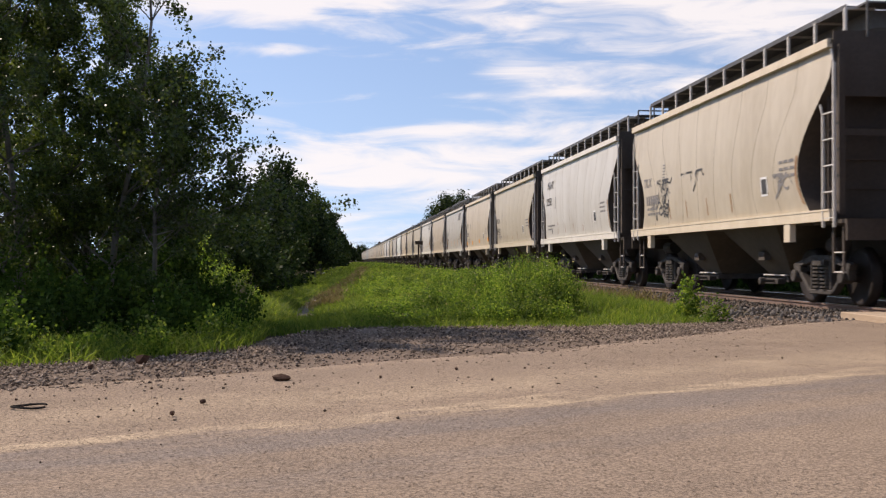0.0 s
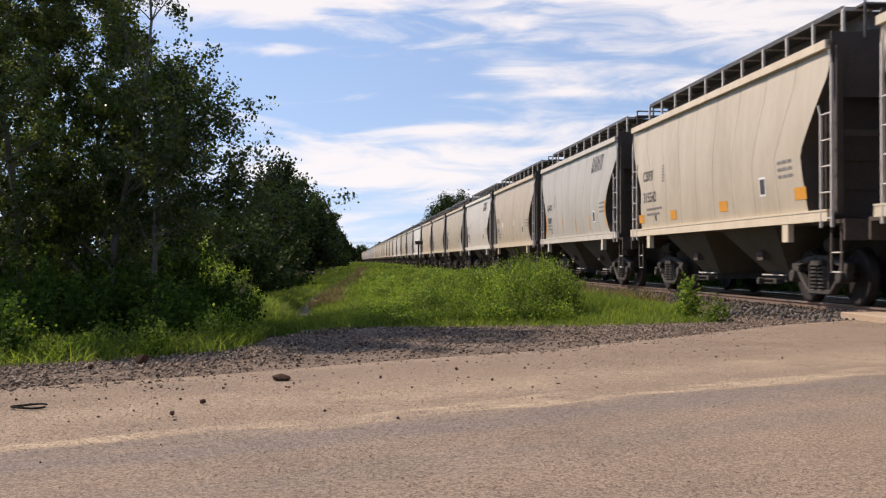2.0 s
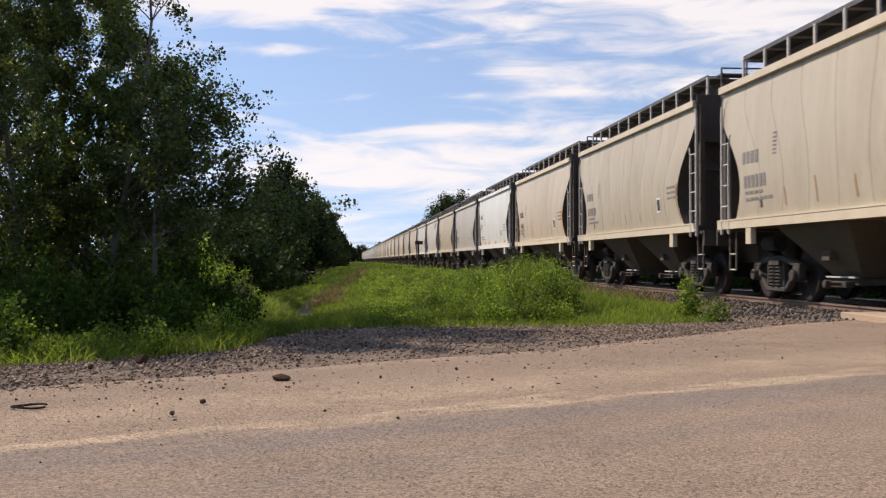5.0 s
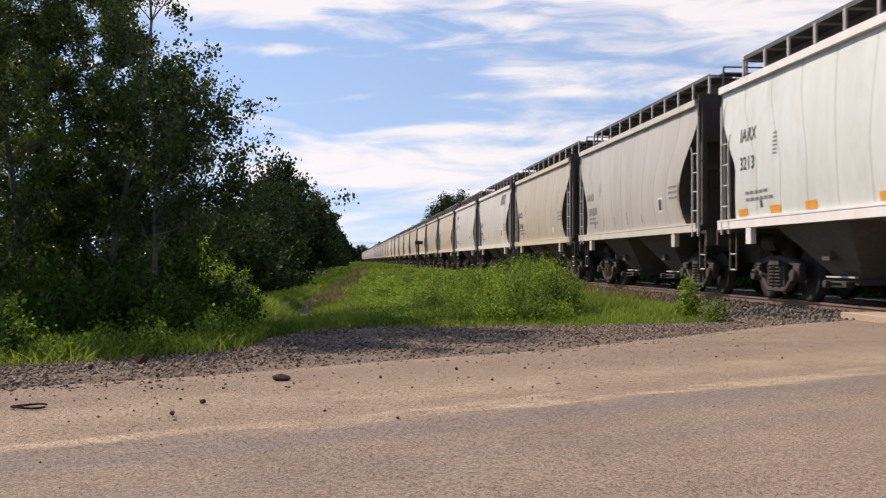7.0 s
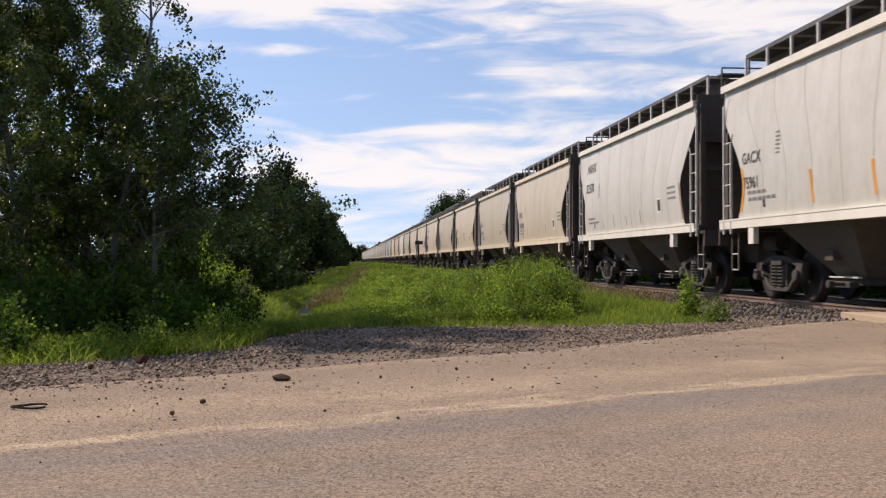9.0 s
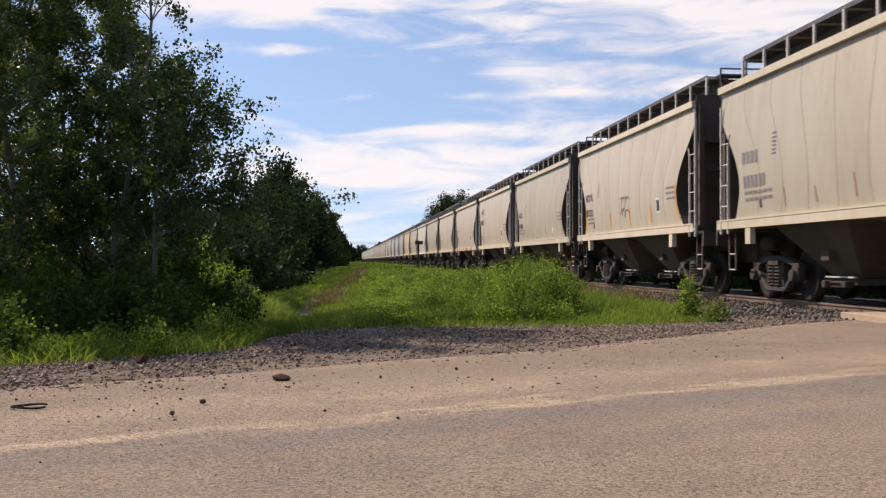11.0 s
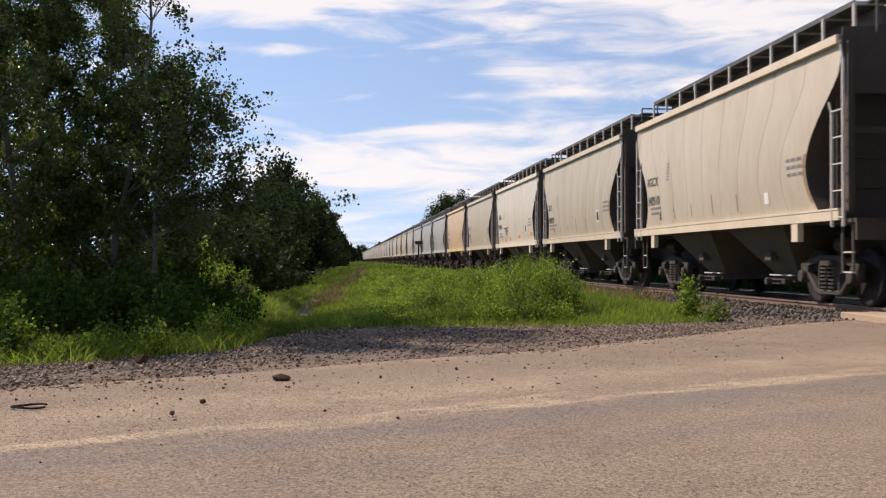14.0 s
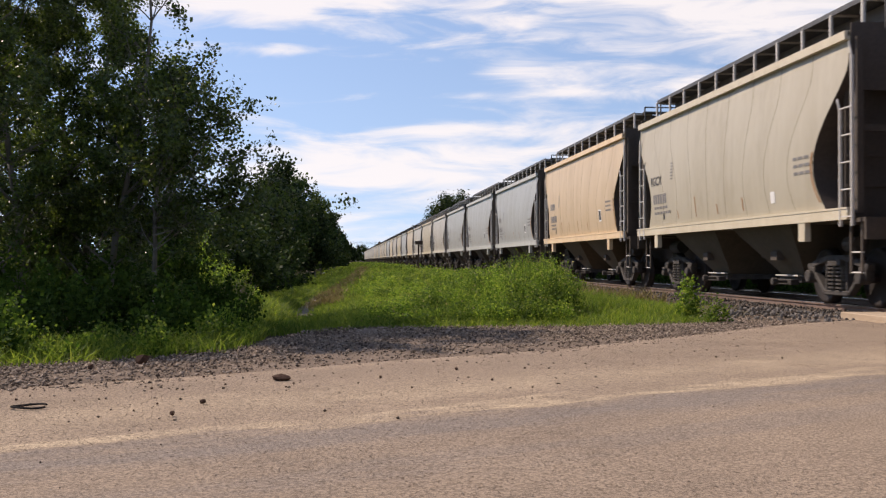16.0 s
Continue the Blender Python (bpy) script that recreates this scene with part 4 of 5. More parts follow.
def build_tree(at, height, spread, leaves, leaf_size, label, lean=(0, 0), name="poplar_tree", sway=0.0, low=0, whole=False, boughs=()):
    """Tapered trunk with limbs; each limb of a near tree carries its own leaves, so that it can sway."""
    global RNG
    RNG = np.random.default_rng(int(abs(at[0]) * 1000 + at[1] * 77))
    tree = thing(name, label, "tree", at)
    trunk = Shape()
    p, r = Vector((0, 0, -0.1)), 0.025 + 0.008 * height
    limbs = []
    steps = 10
    d = Vector((lean[0], lean[1], 1)).normalized()
    for i in range(steps):
        d = (d + Vector((RNG.normal() * 0.06, RNG.normal() * 0.06, 0.05))).normalized()
        q = p + d * (height / steps)
        trunk.tube(p, q, r, 8, r * 0.87)
        p, r = q, r * 0.87
        if i >= low:
            for j in range(2 if i < 7 else 3):
                limbs.append((p.copy(), r, i / steps))
    part("trunk", trunk.mesh("trunk", M_BARK, True), tree, label="grey-brown trunk")
    all_limbs, all_leaves = Shape(), []
    limbs = [(*limb, None) for limb in limbs] + [(Vector((0, 0, z)), 0.026, z / height, Vector(v)) for z, v in boughs]
    for base, r, k, bough in limbs:
        a = RNG.uniform(0, 2 * math.pi)
        out = Vector((math.cos(a), math.sin(a), 0.45 + 0.8 * k)).normalized()
        s, tips = Shape(), []
        reach = spread * (1.0 - 0.62 * k) * RNG.uniform(0.7, 1.2)
        if bough:
            out, reach = bough.normalized(), bough.length
        grow(s, Vector((0, 0, 0)), out, reach, max(r * 0.45, 0.012), 1 if whole else 2, tips)
        t = np.array([tuple(v) for v in tips])
        n = max(int(leaves * (1.35 - k) / len(limbs) * 1.2), 30) * (2 if bough else 1)
        if not whole:
            t = t[RNG.permutation(len(t))[:max(int(len(t) * 0.46), 3)]]
        c = t[RNG.integers(0, len(t), n)] + RNG.normal(size=(n, 3)) * (0.058 if not whole else 0.15 + 0.05 * spread)
        if whole:
            all_limbs.add([Vector(v) + base for v in s.v], s.f)
            all_leaves.append(c + np.array(base))
            continue
        limb = part("limb", s.mesh("limb", M_BARK, True), tree, base)
        part("foliage", leaf_cloud("foliage", c, leaf_size, M_LEAF), limb, label="small dark green leaves")
        if sway:
            ph, w = RNG.uniform(0, 6.28), RNG.uniform(1.7, 2.6)
            amp = sway * (0.5 + k)
            rows = []
            for j in range(21):
                tt = 0.8 * j
                rows.append((tt, pose(base.x, base.y, base.z, amp * math.sin(w * tt + ph), amp * math.sin(0.8 * w * tt + 2 * ph), 0)))
            SWAY.append((limb, rows))
    if whole:
        part("limb", all_limbs.mesh("limb", M_BARK, True), tree)
        part("crown", leaf_cloud("crown", np.concatenate(all_leaves), leaf_size, M_WOOD_LEAF), tree, label="dense dark green foliage")
    return tree


def build_bush(at, r, h, n, leaf, label, name="bush", mat=None, category="shrub", flowers=0):
    """Many thin stems out of one root with leaves along them."""
    bush = thing(name, label, category, at)
    s, c, tips = Shape(), [], []
    stems = 7 + int(9 * r)
    for i in range(stems):
        a, q = RNG.uniform(0, 2 * math.pi), math.sqrt(RNG.uniform(0, 1))
        tip = Vector((math.cos(a) * q * r, math.sin(a) * q * r, h * (1.08 - 0.55 * q * q) * RNG.uniform(0.65, 1.12)))
        foot = Vector((tip.x * 0.35, tip.y * 0.35, -0.05))
        s.tube(foot, tip, 0.006, 3, 0.003)
        k = RNG.uniform(0.1, 1.0, max(n // stems, 4)) ** 0.6
        pts = np.array(foot) * (1 - k[:, None]) + np.array(tip) * k[:, None]
        c.append(pts + RNG.normal(size=pts.shape) * (0.035 + 0.075 * r))
        tips.append(np.array(tip))
    c = np.concatenate(c)
    c[:, 2] = np.maximum(c[:, 2], 0.01)
    tagged(part("stem", s.mesh("stem", mat or M_WEED), bush), kind="stuff")
    part("foliage", leaf_cloud("foliage", c, leaf, mat or M_WEED), bush)
    if flowers:
        t = np.array(tips)[RNG.integers(0, stems, flowers)] + RNG.normal(size=(flowers, 3)) * 0.07
        part("flowers", leaf_cloud("flowers", t, 0.035, M_FLOWER), bush, label="small pale flower heads")
    return bush


def build_trees():
    place = np.random.default_rng(3)
    near = "dark green leafy poplar tree beside the gravel road edge"
    # the tree at the end of the row reaches out over the verge
    reach = ((1.0, (0.95, 0.1, 0.35)), (1.2, (1.2, -0.2, 0.30)), (1.4, (1.3, 0.1, 0.40)), (1.55, (0.95, 0.3, 0.45)), (1.8, (0.8, -0.3, 0.5)), (1.9, (0.65, 0.2, 0.65)),
             (2.1, (0.5, 0.1, 0.75)), (2.2, (0.3, -0.2, 0.75)), (2.4, (0.1, 0.2, 0.7)), (1.5, (0.7, -0.4, 0.5)), (1.3, (0.9, 0.4, 0.15)), (1.9, (0.5, 0.4, 0.5)))
    build_tree((-2.36, 13.4, -0.1), 2.9, 0.85, 12000, 0.047, near, (0.06, 0), sway=1.3, low=3, boughs=reach)
    # the one at (-5.9, 13.2) is out of view, added to shade the grass
    for x, y, h, sp, n, low in ((-3.15, 14.3, 4.7, 1.2, 7000, 0), (-4.3, 14.7, 5.8, 1.6, 12500, 0),
                                (-5.3, 16.3, 6.4, 1.8, 9500, 0), (-5.0, 13.8, 5.6, 1.6, 9000, 0), (-4.9, 19.3, 6.4, 1.8, 9500, 0),
                                (-6.6, 18.4, 7.0, 1.9, 8000, 0), (-7.0, 14.9, 6.5, 1.8, 6000, 0), (-6.2, 21.8, 6.8, 1.9, 9000, 0), (-5.9, 13.2, 5.0, 1.5, 7000, 0), (-3.82, 15.9, 5.3, 1.3, 13000, 0)):
        build_tree((x, y, -0.12), h, sp, int(n * (3.0 if x < -3.8 else 1.7)), 0.048, near, (0, 0), sway=1.3, low=low)
    far = "dark green tree in the line of trees beside the track"
    y = 29.5
    while y < 330:
        for x0, x1 in ((2.9, 4.2), (4.2, 6.5), (6, 9)):
            x = -place.uniform(x0, x1) - 0.2 * (y < 42) + 1.3 * (y > 78) + 0.9 * (y > 156)
            h = place.uniform(2.9, 3.6) if y < 44 else place.uniform(4.0, 5.4) if y < 85 else place.uniform(4.8, 6.6)
            if x / y < -0.094:
                h = min(h, 0.4 + 0.043 * y)
            build_tree((x, y + place.uniform(-1.5, 2.5), -0.3), h, place.uniform(1.3, 1.7), 4600, 0.11 + y * 0.0011, far, name="tree", whole=True)
        y += 3.9 + y * 0.05
    for x, y, h in ((12.6, 131, 7.6), (13.8, 138, 8.0), (11.6, 135, 6.6), (14.6, 128, 7.8)):
        build_tree((x, y, -0.3), h, 2.9, 4500, 0.22, "tall leafy tree standing behind the train", name="tree", whole=True, low=3)
    for i in range(26):
        x = place.uniform(-16, 24)
        build_tree((x, 455 + place.uniform(0, 45), -0.3), place.uniform(5, 8), 2.6, 1200, 0.55, "distant dark tree at the end of the line", name="tree", whole=True)


build_trees()
RNG = np.random.default_rng(21)


# ---------------------------------------------------------------- verge: grass, weeds, stones
def blades(name, pts, height, width, mat, bend=0.35):
    """Bent grass blades, two faces each."""
    n = len(pts)
    a = RNG.uniform(0, 2 * math.pi, n)
    side = np.stack([np.cos(a), np.sin(a), np.zeros(n)], 1)
    lean = RNG.normal(size=(n, 3)) * bend
    lean[:, 2] = 1
    lean /= np.linalg.norm(lean, axis=1)[:, None]
    h = (height * RNG.uniform(0.5, 1.25, n))[:, None]
    w = width * RNG.uniform(0.7, 1.3, n)[:, None]
    mid = pts + lean * h * 0.55
    droop = lean.copy()
    droop[:, :2] *= 1.9
    tip = pts + droop * h * np.array([1, 1, 0.97])
    verts = np.stack([pts - side * w, pts + side * w, mid + side * w * 0.8, mid - side * w * 0.8, tip], 1).reshape(-1, 3)
    me = bpy.data.meshes.new(name)
    me.vertices.add(5 * n)
    me.vertices.foreach_set("co", verts.ravel())
    me.loops.add(7 * n)
    base = 5 * np.arange(n)[:, None]
    me.loops.foreach_set("vertex_index", (base + np.array([[0, 1, 2, 3, 3, 2, 4]])).ravel())
    me.polygons.add(2 * n)
    me.polygons.foreach_set("loop_start", (7 * np.arange(n)[:, None] + np.array([[0, 4]])).ravel())
    me.materials.append(mat)
    me.update(calc_edges=True)
    me.validate()
    return me


def scatter(n, x0, x1, y0, y1, keep):
    x, y = RNG.uniform(x0, x1, n), RNG.uniform(y0, y1, n)
    m = np.array([keep(a, b) for a, b in zip(x, y)])
    x, y = x[m], y[m]
    return np.stack([x, y, np.array([ground_height(a, b) - 0.05 for a, b in zip(x, y)])], 1)


def patchy(x, y, s=0.7):
    return noise.noise((x * s, y * s, 2.5))


def on_ground(x, y, drop=0.05):
    return (x, y, ground_height(x, y) - drop)


def build_grass():
    beyond = lambda x, y: y > grass_edge(x) + 0.1 * patchy(x, y, 4) and (y > 44 or y < 16.3 or abs(x - path_center(y)) > (0.42 if y < 27 else 0.2) + 0.2 * patchy(x, y, 2)) and x < (4.95 if y < 15.6 else 5.5) + 0.5 * patchy(x, y, 2)
    lawn = scatter(34000, -7, -0.9, 6.7, 13.2, lambda x, y: beyond(x, y) and y < grass_edge(x) + 2.0 + patchy(x, y))
    thing("verge_grass", "bright green grass at the foot of the trees", "grass", kind="stuff", data=blades("verge_grass", lawn, 0.22, 0.007, M_GRASS))
    near = scatter(52000, -1.3, 6.6, 12.5, 19.2, beyond)
    thing("embankment_grass", "fresh green grass between gravel and railway", "grass", kind="stuff", data=blades("embankment_grass", near, 0.15, 0.006, M_GRASS))
    mid = scatter(34000, -2.6, 6.5, 18.4, 37, beyond)
    thing("embankment_grass", "green grass on the bank beside the railway", "grass", kind="stuff", data=blades("embankment_grass", mid, 0.22, 0.010, M_GRASS))
    far = scatter(26000, -2.8, 6.5, 35.5, 106, beyond)
    thing("embankment_grass", "green grass along the distant track", "grass", kind="stuff", data=blades("embankment_grass", far, 0.26, 0.03, M_GRASS))
    very = scatter(14000, -3, 6.2, 106, 340, lambda x, y: True)
    thing("embankment_grass", "green grass along the distant track", "grass", kind="stuff", data=blades("embankment_grass", very, 0.26, 0.08, M_GRASS))
    spit = scatter(9000, -2.8, -1.1, 22, 43, lambda x, y: abs(x + 2.05 - 0.03 * (y - 26)) < 0.5 + 0.1 * patchy(x, y))
    thing("tall_grass", "lush green grass on a low spit in the ditch", "grass", kind="stuff", data=blades("tall_grass", spit, 0.34, 0.012, M_GRASS, 0.5))


def build_dry_grass():
    n = 6000
    y = 31 + 82 * RNG.uniform(0, 1, n) ** 1.4
    x = np.array([path_center(b) for b in y]) + 0.5 + RNG.normal(size=n) * 0.24
    pts = np.stack([x, y, np.array([ground_height(a, b) - 0.05 for a, b in zip(x, y)])], 1)
    thing("dry_grass", "tan trodden grass along the path", "grass", kind="stuff", data=blades("dry_grass", pts, 0.3, 0.022, M_DRY))
    n = 9000
    y = 20 + 95 * RNG.uniform(0, 1, n) ** 1.5
    x = RNG.uniform(3.6, 6.2, n)
    pts = np.stack([x, y, np.full(n, -0.1)], 1)
    thing("dry_grass", "brownish dry weeds beside the ballast", "grass", kind="stuff", data=blades("dry_grass", pts, 0.36, 0.014, M_DRY))


def build_weeds():
    label = "leafy green weeds growing on the bank beside the railway"
    # the dense clump that hides the track, highest towards its end
    for i in range(190):
        y = 13.7 + 8.5 * RNG.uniform(0, 1) ** 1.3
        a = RNG.uniform(0.02, 0.212)
        x = a * y
        h = (0.16 + 0.34 * ease(0.04, 0.11, a) + 0.22 * math.exp(-((a - 0.172) / 0.03) ** 2)) * RNG.uniform(0.65, 1.2)
        if y < 14.6:
            h *= 0.6
        build_bush(on_ground(x, y), RNG.uniform(0.14, 0.36), h, RNG.integers(800, 1150), RNG.uniform(0.019, 0.032), label, "weed_clump", category="weeds", flowers=9 if i % 2 == 0 else 0)
    for i in range(70):
        y = RNG.uniform(23, 53)
        x = RNG.uniform(0.2 if y < 40 else 1.2, 5.9)
        build_bush(on_ground(x, y), RNG.uniform(0.25, 0.7), RNG.uniform(0.2, 0.42), 760, RNG.uniform(0.032, 0.055), label, "weed_clump", category="weeds", flowers=5 if i % 3 == 0 else 0)
    for i in range(50):
        y = RNG.uniform(53, 184)
        x = RNG.uniform(2.6, 6.2)
        build_bush(on_ground(x, y), RNG.uniform(0.6, 1.3), RNG.uniform(0.18, 0.32), 400, 0.12, label, "weed_clump", category="weeds")
    # two small bushes by the ballast
    build_bush((4.62, 14.35, -0.1), 0.26, 0.62, 1100, 0.042, "small leafy green bush beside the ballast", category="bush")
    build_bush((4.92, 13.85, -0.1), 0.22, 0.36, 600, 0.038, "low leafy green bush beside the ballast", category="bush")
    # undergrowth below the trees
    under = "green undergrowth below the trees, coloured dark for their shade"
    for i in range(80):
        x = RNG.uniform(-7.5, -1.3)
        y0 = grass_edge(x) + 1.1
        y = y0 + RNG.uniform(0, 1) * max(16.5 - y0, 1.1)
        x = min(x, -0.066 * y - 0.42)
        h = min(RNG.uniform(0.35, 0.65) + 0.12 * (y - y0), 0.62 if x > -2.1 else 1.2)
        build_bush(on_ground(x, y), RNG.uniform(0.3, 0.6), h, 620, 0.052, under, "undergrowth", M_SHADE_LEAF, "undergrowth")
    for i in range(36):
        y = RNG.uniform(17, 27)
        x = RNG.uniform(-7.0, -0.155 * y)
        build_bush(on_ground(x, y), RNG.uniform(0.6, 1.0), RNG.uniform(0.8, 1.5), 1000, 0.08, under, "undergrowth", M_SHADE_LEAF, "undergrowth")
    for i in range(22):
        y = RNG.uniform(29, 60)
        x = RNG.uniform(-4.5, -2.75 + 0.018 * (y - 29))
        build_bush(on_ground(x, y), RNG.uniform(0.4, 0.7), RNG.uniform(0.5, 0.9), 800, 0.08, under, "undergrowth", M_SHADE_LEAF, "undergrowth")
    # brighter shrubs in the clearing between the row and the wood
    for x, y, r, h in ((-3.15, 24.2, 0.55, 1.7), (-2.75, 25.6, 0.5, 1.5), (-3.6, 26.5, 0.6, 2.0), (-2.3, 23.4, 0.35, 0.75), (-2.55, 22.2, 0.4, 0.9), (-1.95, 22.6, 0.3, 0.5)):
        build_bush(on_ground(x, y), r, h, 2200, 0.042, "sunlit green shrub in the clearing between the trees", "bush", category="bush")
    for i in range(46):
        x = RNG.uniform(-6.5, -1.0)
        y = grass_edge(x) + RNG.uniform(0.3, 1.7)
        build_bush(on_ground(x, y), RNG.uniform(0.15, 0.36), RNG.uniform(0.2, 0.5), 420, 0.034, "bright green weeds in the roadside grass", "weed_clump", category="weeds")
    # added leaves that keep the background under the cars dark, as shade would
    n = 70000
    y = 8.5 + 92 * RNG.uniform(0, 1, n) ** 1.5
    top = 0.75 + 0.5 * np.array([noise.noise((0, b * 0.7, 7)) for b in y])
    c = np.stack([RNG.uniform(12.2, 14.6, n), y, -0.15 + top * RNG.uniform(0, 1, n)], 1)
    thing("thicket", "added dark green thicket standing in for the shade behind the railway", "undergrowth", kind="stuff", data=leaf_cloud("thicket", c, 0.13, M_SHADE_LEAF))
    # a dry bush
    s = Shape()
    for i in range(160):
        a = RNG.uniform(0, 2 * math.pi)
        q = RNG.uniform(0, 0.55)
        s.tube((0.3 * q * math.cos(a), 0.3 * q * math.sin(a), 0), (q * math.cos(a), q * math.sin(a), RNG.uniform(0.4, 0.95)), 0.006, 3, 0.002)
    thing("dry_bush", "leafless grey-brown bush among the undergrowth", "bush", (-2.1, 19.6, -0.35), data=s.mesh("dry_bush", M_TWIG))


def stone_mesh(name, mat, seed, flat=0.65, cuts=1):
    """A broken stone."""
    bm = bmesh.new()
    bmesh.ops.create_icosphere(bm, subdivisions=cuts, radius=0.5)
    r = random.Random(seed)
    off = Vector((r.uniform(0, 50), r.uniform(0, 50), r.uniform(0, 50)))
    for v in bm.verts:
        k = 1 + 0.55 * noise.noise(v.co * 2.6 + off) + 0.2 * noise.noise(v.co * 7 + off)
        v.co = Vector((v.co.x * k, v.co.y * k * 0.85, v.co.z * k * flat))
    me = bpy.data.meshes.new(name)
    bm.to_mesh(me)
    bm.free()
    me.materials.append(mat)
    return me


def joined_stones(name, centers, sizes, mat, flat=0.7):
    """Many small broken stones in one mesh."""
    base = np.array([(1, 0, 0), (-1, 0, 0), (0, 1, 0), (0, -1, 0), (0, 0, 1), (0, 0, -1)], float) * 0.5
    tri = np.array([(0, 2, 4), (2, 1, 4), (1, 3, 4), (3, 0, 4), (2, 0, 5), (1, 2, 5), (3, 1, 5), (0, 3, 5)])
    n = len(centers)
    a = RNG.uniform(0, 2 * math.pi, n)
    v = base[None] * RNG.uniform(0.6, 1.3, (n, 6, 1)) + RNG.normal(size=(n, 6, 3)) * 0.09
    c, s = np.cos(a)[:, None], np.sin(a)[:, None]
    x, y = v[:, :, 0] * c - v[:, :, 1] * s, v[:, :, 0] * s + v[:, :, 1] * c
    v = np.stack([x, y, v[:, :, 2] * flat], 2) * sizes[:, None, None] + centers[:, None, :]
    me = bpy.data.meshes.new(name)
    me.vertices.add(6 * n)
    me.vertices.foreach_set("co", v.ravel())
    me.loops.add(24 * n)
    me.loops.foreach_set("vertex_index", ((6 * np.arange(n))[:, None] + tri.ravel()[None]).ravel())
    me.polygons.add(8 * n)
    me.polygons.foreach_set("loop_start", 3 * np.arange(8 * n))
    me.materials.append(mat)
    me.update(calc_edges=True)
    return me


def build_stones():
    big = stone_mesh("stone", M_STONE, 3, 0.5, 2)
    kinds = [stone_mesh("stone", M_STONE, i, 0.8, 1) for i in (5, 6, 7)]
    rock = thing("rock", "dark brown flat rock lying on the road", "rock", (-0.44, 7.35, 0.0), data=big)
    rock.scale, rock.rotation_euler = (0.13, 0.12, 0.10), (0, 0, 0.3)
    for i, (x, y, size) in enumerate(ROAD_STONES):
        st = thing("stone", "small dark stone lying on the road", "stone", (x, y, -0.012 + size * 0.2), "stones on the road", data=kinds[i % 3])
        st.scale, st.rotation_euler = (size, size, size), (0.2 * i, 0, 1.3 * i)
    rings = []
    for i in range(21):
        a = 0.5 + 5.5 * i / 20
        c = Vector((0.095 * math.cos(a), 0.08 * math.sin(a), 0.006 + 0.004 * math.sin(2 * a)))
        out = Vector((math.cos(a), math.sin(a), 0))
        rings.append([c + out * 0.008, c + Vector((0, 0, 0.006)), c - out * 0.008, c - Vector((0, 0, 0.006))])
    thing("rubber_strap", "curled black rubber strap lying on the road", "strap", (-1.75, 6.13, -0.016), data=Shape().loft(rings).mesh("rubber_strap", M_RUBBER))
    # gravel
    pts = []
    while len(pts) < 40000:
        x = RNG.uniform(-6, 6.2)
        a, b = road_far_edge(x) - 0.5, grass_edge(x) + 0.5
        y = a + max(b - a, 0) * RNG.uniform(0, 1) ** 0.6
        pts.append((x, y, -0.02))
    pts = np.array(pts)
    thing("gravel", "loose grey and brown gravel beside the road", "gravel", kind="stuff",
          data=joined_stones("gravel", pts, 0.008 + 0.034 * RNG.uniform(0, 1, len(pts)) ** 2.5, M_PEBBLE))
    y = 17 + 10 * RNG.uniform(0, 1, 900) ** 1.3
    x = np.array([path_center(b) for b in y]) + RNG.normal(size=900) * 0.3
    pts = np.stack([x, y, np.array([ground_height(a, b) for a, b in zip(x, y)])], 1)
    thing("gravel", "loose stones on the dirt path", "gravel", kind="stuff", data=joined_stones("gravel", pts, 0.02 + 0.05 * RNG.uniform(0, 1, 900) ** 3, M_PEBBLE))
    x, y = RNG.uniform(-3.2, 5.5, 70000), 3.4 + 7.1 * RNG.uniform(0, 1, 70000) ** 1.2
    m = y < np.array([road_far_edge(a) for a in x])
    pts = np.stack([x[m], y[m], np.full(m.sum(), -0.019)], 1)
    thing("grit", "fine pale and dark chippings in the asphalt surface", "grit", kind="stuff",
          data=joined_stones("grit", pts, 0.004 + 0.006 * RNG.uniform(0, 1, len(pts)) ** 3, M_CHIP, 0.4))
    x, d = RNG.uniform(-5, 7, 1700), RNG.exponential(1.0, 1700)
    y = np.array([road_far_edge(a) for a in x]) - d
    pts = np.stack([x, y, np.full(len(x), -0.016)], 1)
    thing("grit", "scattered grit and pebbles on the asphalt", "grit", kind="stuff",
          data=joined_stones("grit", pts, 0.008 + 0.02 * RNG.uniform(0, 1, len(x)) ** 4, M_PEBBLE))


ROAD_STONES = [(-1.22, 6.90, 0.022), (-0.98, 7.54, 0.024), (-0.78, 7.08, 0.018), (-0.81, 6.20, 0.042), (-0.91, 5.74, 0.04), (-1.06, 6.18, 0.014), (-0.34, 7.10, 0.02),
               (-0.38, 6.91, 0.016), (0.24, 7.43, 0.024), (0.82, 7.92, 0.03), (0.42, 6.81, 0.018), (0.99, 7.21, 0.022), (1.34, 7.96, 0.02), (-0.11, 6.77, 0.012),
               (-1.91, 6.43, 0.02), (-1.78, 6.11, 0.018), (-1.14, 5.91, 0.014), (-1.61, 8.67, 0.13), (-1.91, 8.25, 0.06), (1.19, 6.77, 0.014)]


def build_post():
    """A low railway sign post beside the far track."""
    post = thing("trackside_post", "dark trackside post with a horizontal board", "sign post", (5.05, 74.5, -0.2))
    part("post", Shape().box(-0.05, 0.05, -0.05, 0.05, 0, 2.36).mesh("post", M_TIE), post)
    part("board", Shape().box(-0.25, 0.3, -0.07, -0.05, 2.1, 2.34).mesh("board", M_TIE), post)


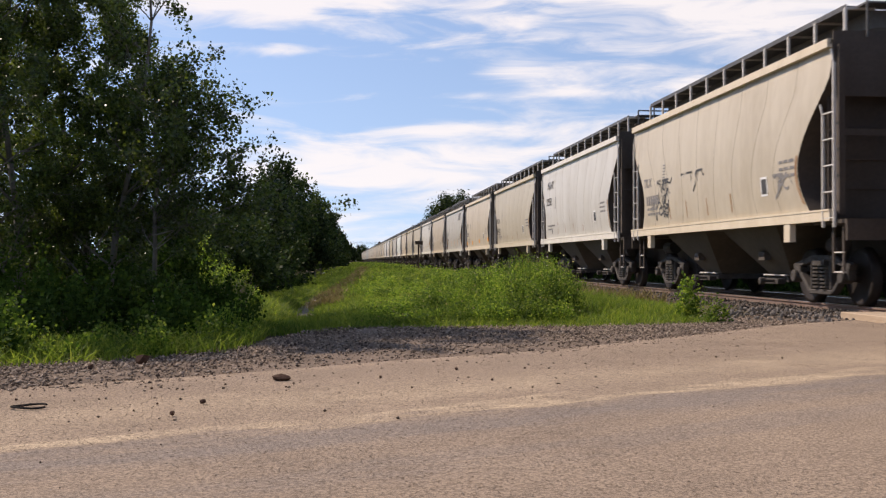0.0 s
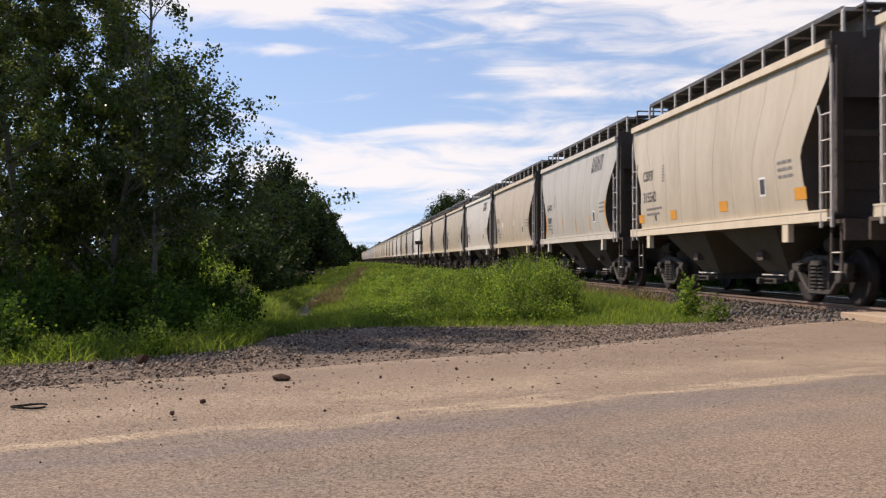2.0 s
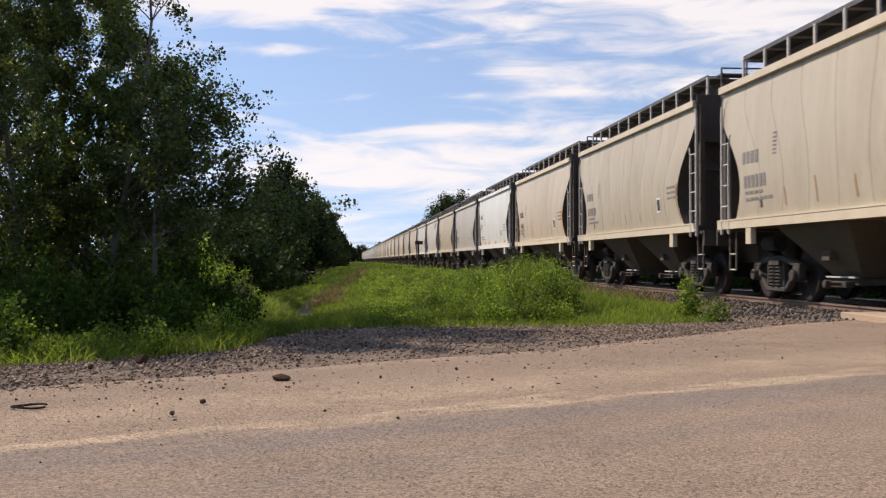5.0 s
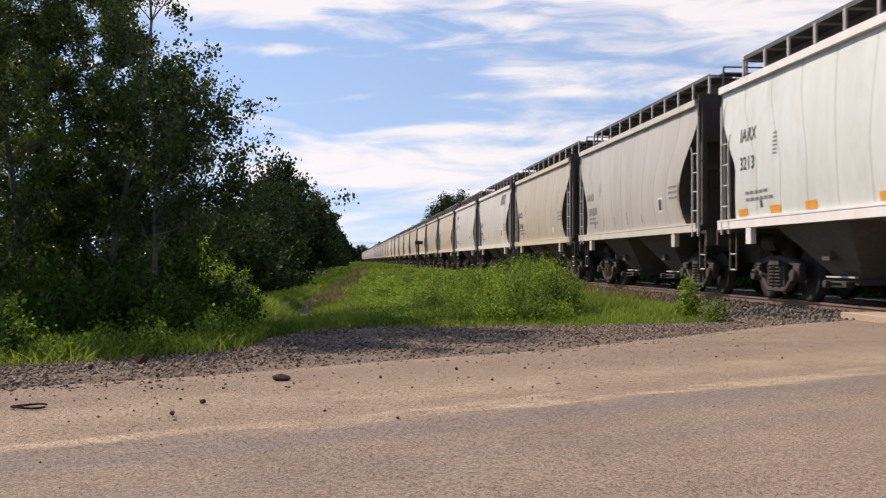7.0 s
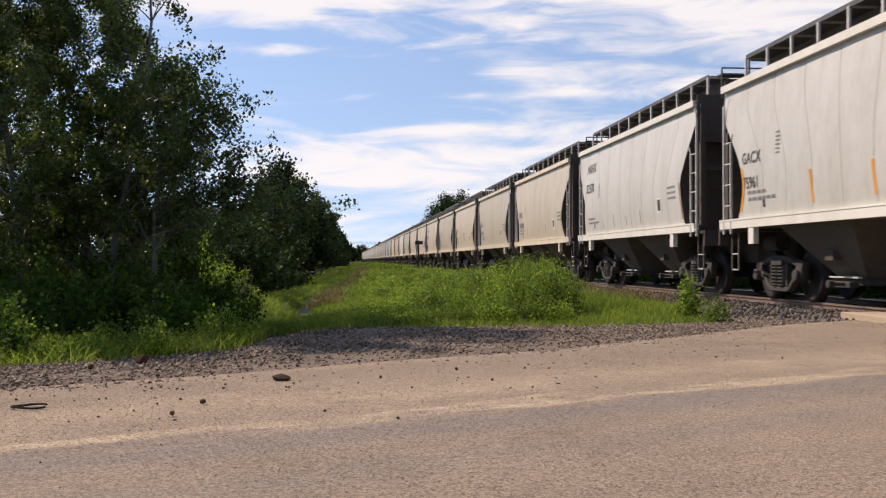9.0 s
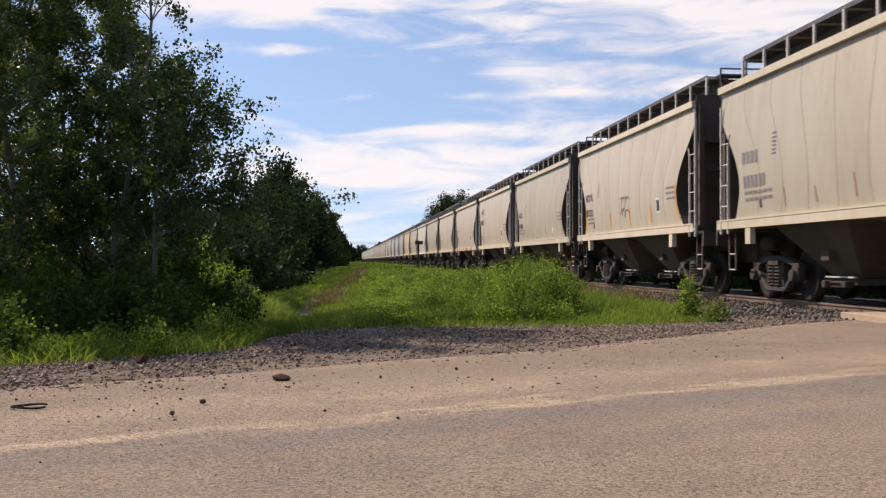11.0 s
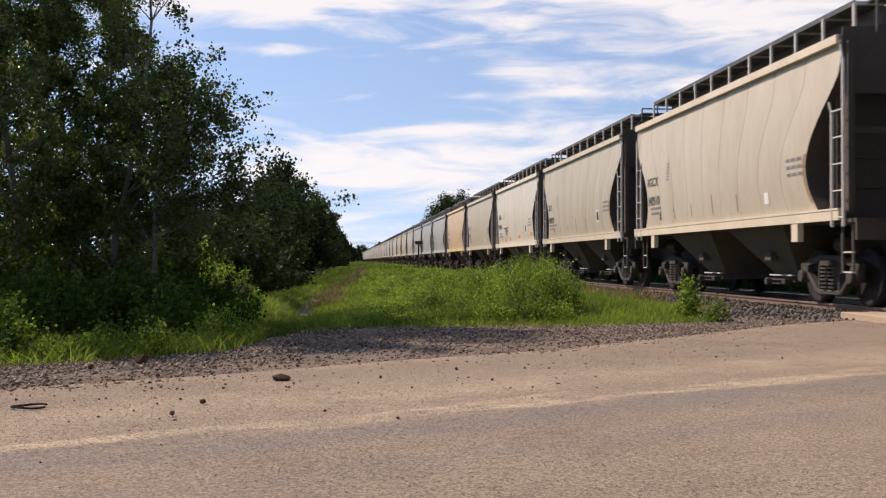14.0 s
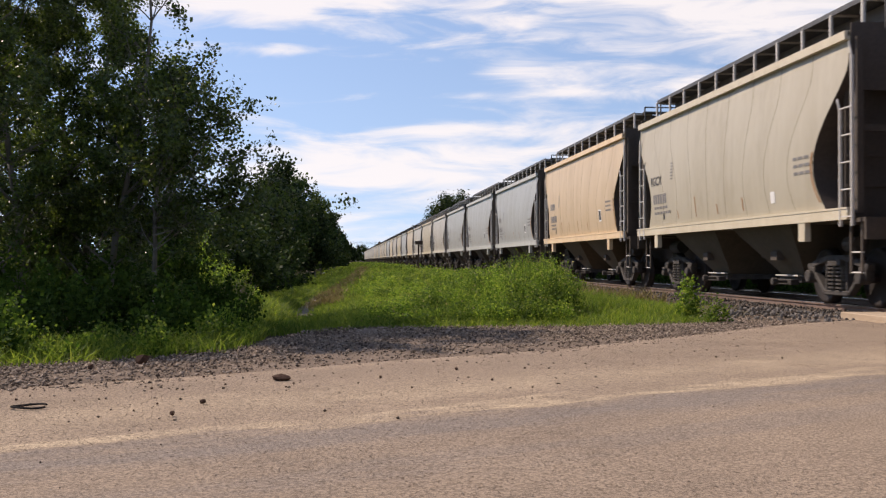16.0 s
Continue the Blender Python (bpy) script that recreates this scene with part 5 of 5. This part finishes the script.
def build_wires():
    """Two power lines on poles far behind the trees."""
    for z in (11.6, 10.6):
        s = Shape()
        for i in range(12):
            x0, x1 = -60 + 14 * i, -46 + 14 * i
            s.tube((x0, 640, z), (x1, 640, z), 0.10, 4)
        thing("power_line", "thin dark power line across the distance", "cable", data=s.mesh("power_line", M_INK))
    for x in (-60, 20, 100):
        pole = thing("power_pole", "dark wooden power pole far away", "pole", (x, 640.3, -0.3))
        part("pole", Shape().tube((0, 0, 0), (0, 0, 12.6), 0.2, 6).mesh("pole", M_TIE), pole)
        part("crossarm", Shape().box(-1, 1, -0.45, -0.2, 10.4, 12.0).mesh("crossarm", M_TIE), pole)


def build_marker():
    """A short marker post in the verge."""
    s = Shape().box(-0.035, 0.035, -0.02, 0.02, 0, 0.36)
    s.box(-0.045, 0.045, -0.026, -0.018, 0.20, 0.36)
    thing("marker_post", "short rust-red metal marker post in the verge", "marker post", (-1.88, 12.4, -0.09), data=bevelled(s.mesh("marker_post", M_MARKER), 0.004))


build_marker()
build_grass()
build_dry_grass()
build_weeds()
build_stones()
build_post()
build_wires()


# ---------------------------------------------------------------- track pieces
def build_ties():
    tie = bevelled(Shape().box(-1.28, 1.28, -0.115, 0.115, -0.16, 0.0).mesh("tie", M_TIE), 0.012)
    for i in range(150):
        y = 15.1 + 0.53 * i
        ob = thing("railway_tie", "dark creosoted timber tie under the rails", "railway tie", (TRACK_X, y, RAIL_Z - 0.13 + 0.012 * noise.noise((i * 3.3, 0, 0))), "ties of the track", data=tie)
        ob.rotation_euler.z = 0.02 * noise.noise((i * 2.1, 5, 0))


def build_crossing():
    plank = bevelled(Shape().box(-0.14, 0.14, -3.2, 0, -0.16, 0.0).mesh("plank", M_WOOD), 0.012)
    for i in range(3):
        for j in range(2):
            thing("crossing_plank", "pale weathered timber plank of the road crossing", "plank", (7.12 + 0.29 * i, 14.6 - 3.22 * j - 0.05 * i, 0.07), "planks of the crossing", data=plank)
    for i in range(4):
        for j in range(2):
            thing("crossing_plank", "pale weathered timber plank of the road crossing", "plank", (8.42 + 0.32 * i, 14.7 - 3.22 * j, RAIL_Z - 0.004), "planks of the crossing", data=plank)


def build_ballast():
    kinds = [stone_mesh("ballast_stone", M_BALLAST, 40 + i, 0.75, 1) for i in range(5)]
    heap = thing("ballast", "coarse grey broken ballast stones beside the rail", "ballast", (0, 0, 0), data=None)
    r = random.Random(8)
    for i in range(295):
        y = r.uniform(13.97, 16.3)
        x = r.uniform(5.0 + 0.63 * max(14.6 - y, 0), 7.0)
        lift = 0.17 * math.exp(-((x - 6.1) / 0.8) ** 2 - ((y - 15.0) / 0.7) ** 2)
        st = part("stone", kinds[i % 5], heap, (x, y, -0.07 + lift + r.uniform(0, 0.03)))
        s = r.uniform(0.045, 0.08)
        st.scale, st.rotation_euler = (s, s, s), (r.uniform(0, 6), r.uniform(0, 6), r.uniform(0, 6))
    n = 13000
    x, y = RNG.uniform(-3.7, -0.2, n), 14.7 + 26 * RNG.uniform(0, 1, n) ** 1.5
    z = np.where(np.abs(x) < 1.4, -0.04, -0.04 - (np.abs(x) - 1.4) * 0.085) + RNG.uniform(-0.02, 0.03, n)
    z += 0.14 * np.exp(-((x + 2.8) / 0.8) ** 2 - ((y - 15.0) / 0.7) ** 2) * RNG.uniform(0, 1, n)
    pts = np.stack([x + TRACK_X, y, z], 1)
    tagged(part("loose_stones", joined_stones("loose_stones", pts, RNG.uniform(0.028, 0.06, n), M_BALLAST), heap), kind="stuff")


build_ties()
build_crossing()
build_ballast()


def motions():
    for car, y0 in TRAIN:
        walk(car, [(0.0, pose(TRACK_X, y0, 0)), (16.0, pose(TRACK_X, y0 - SPEED * 16.0, 0))])
    for ob, rows in SWAY:
        walk(ob, rows)


motions()
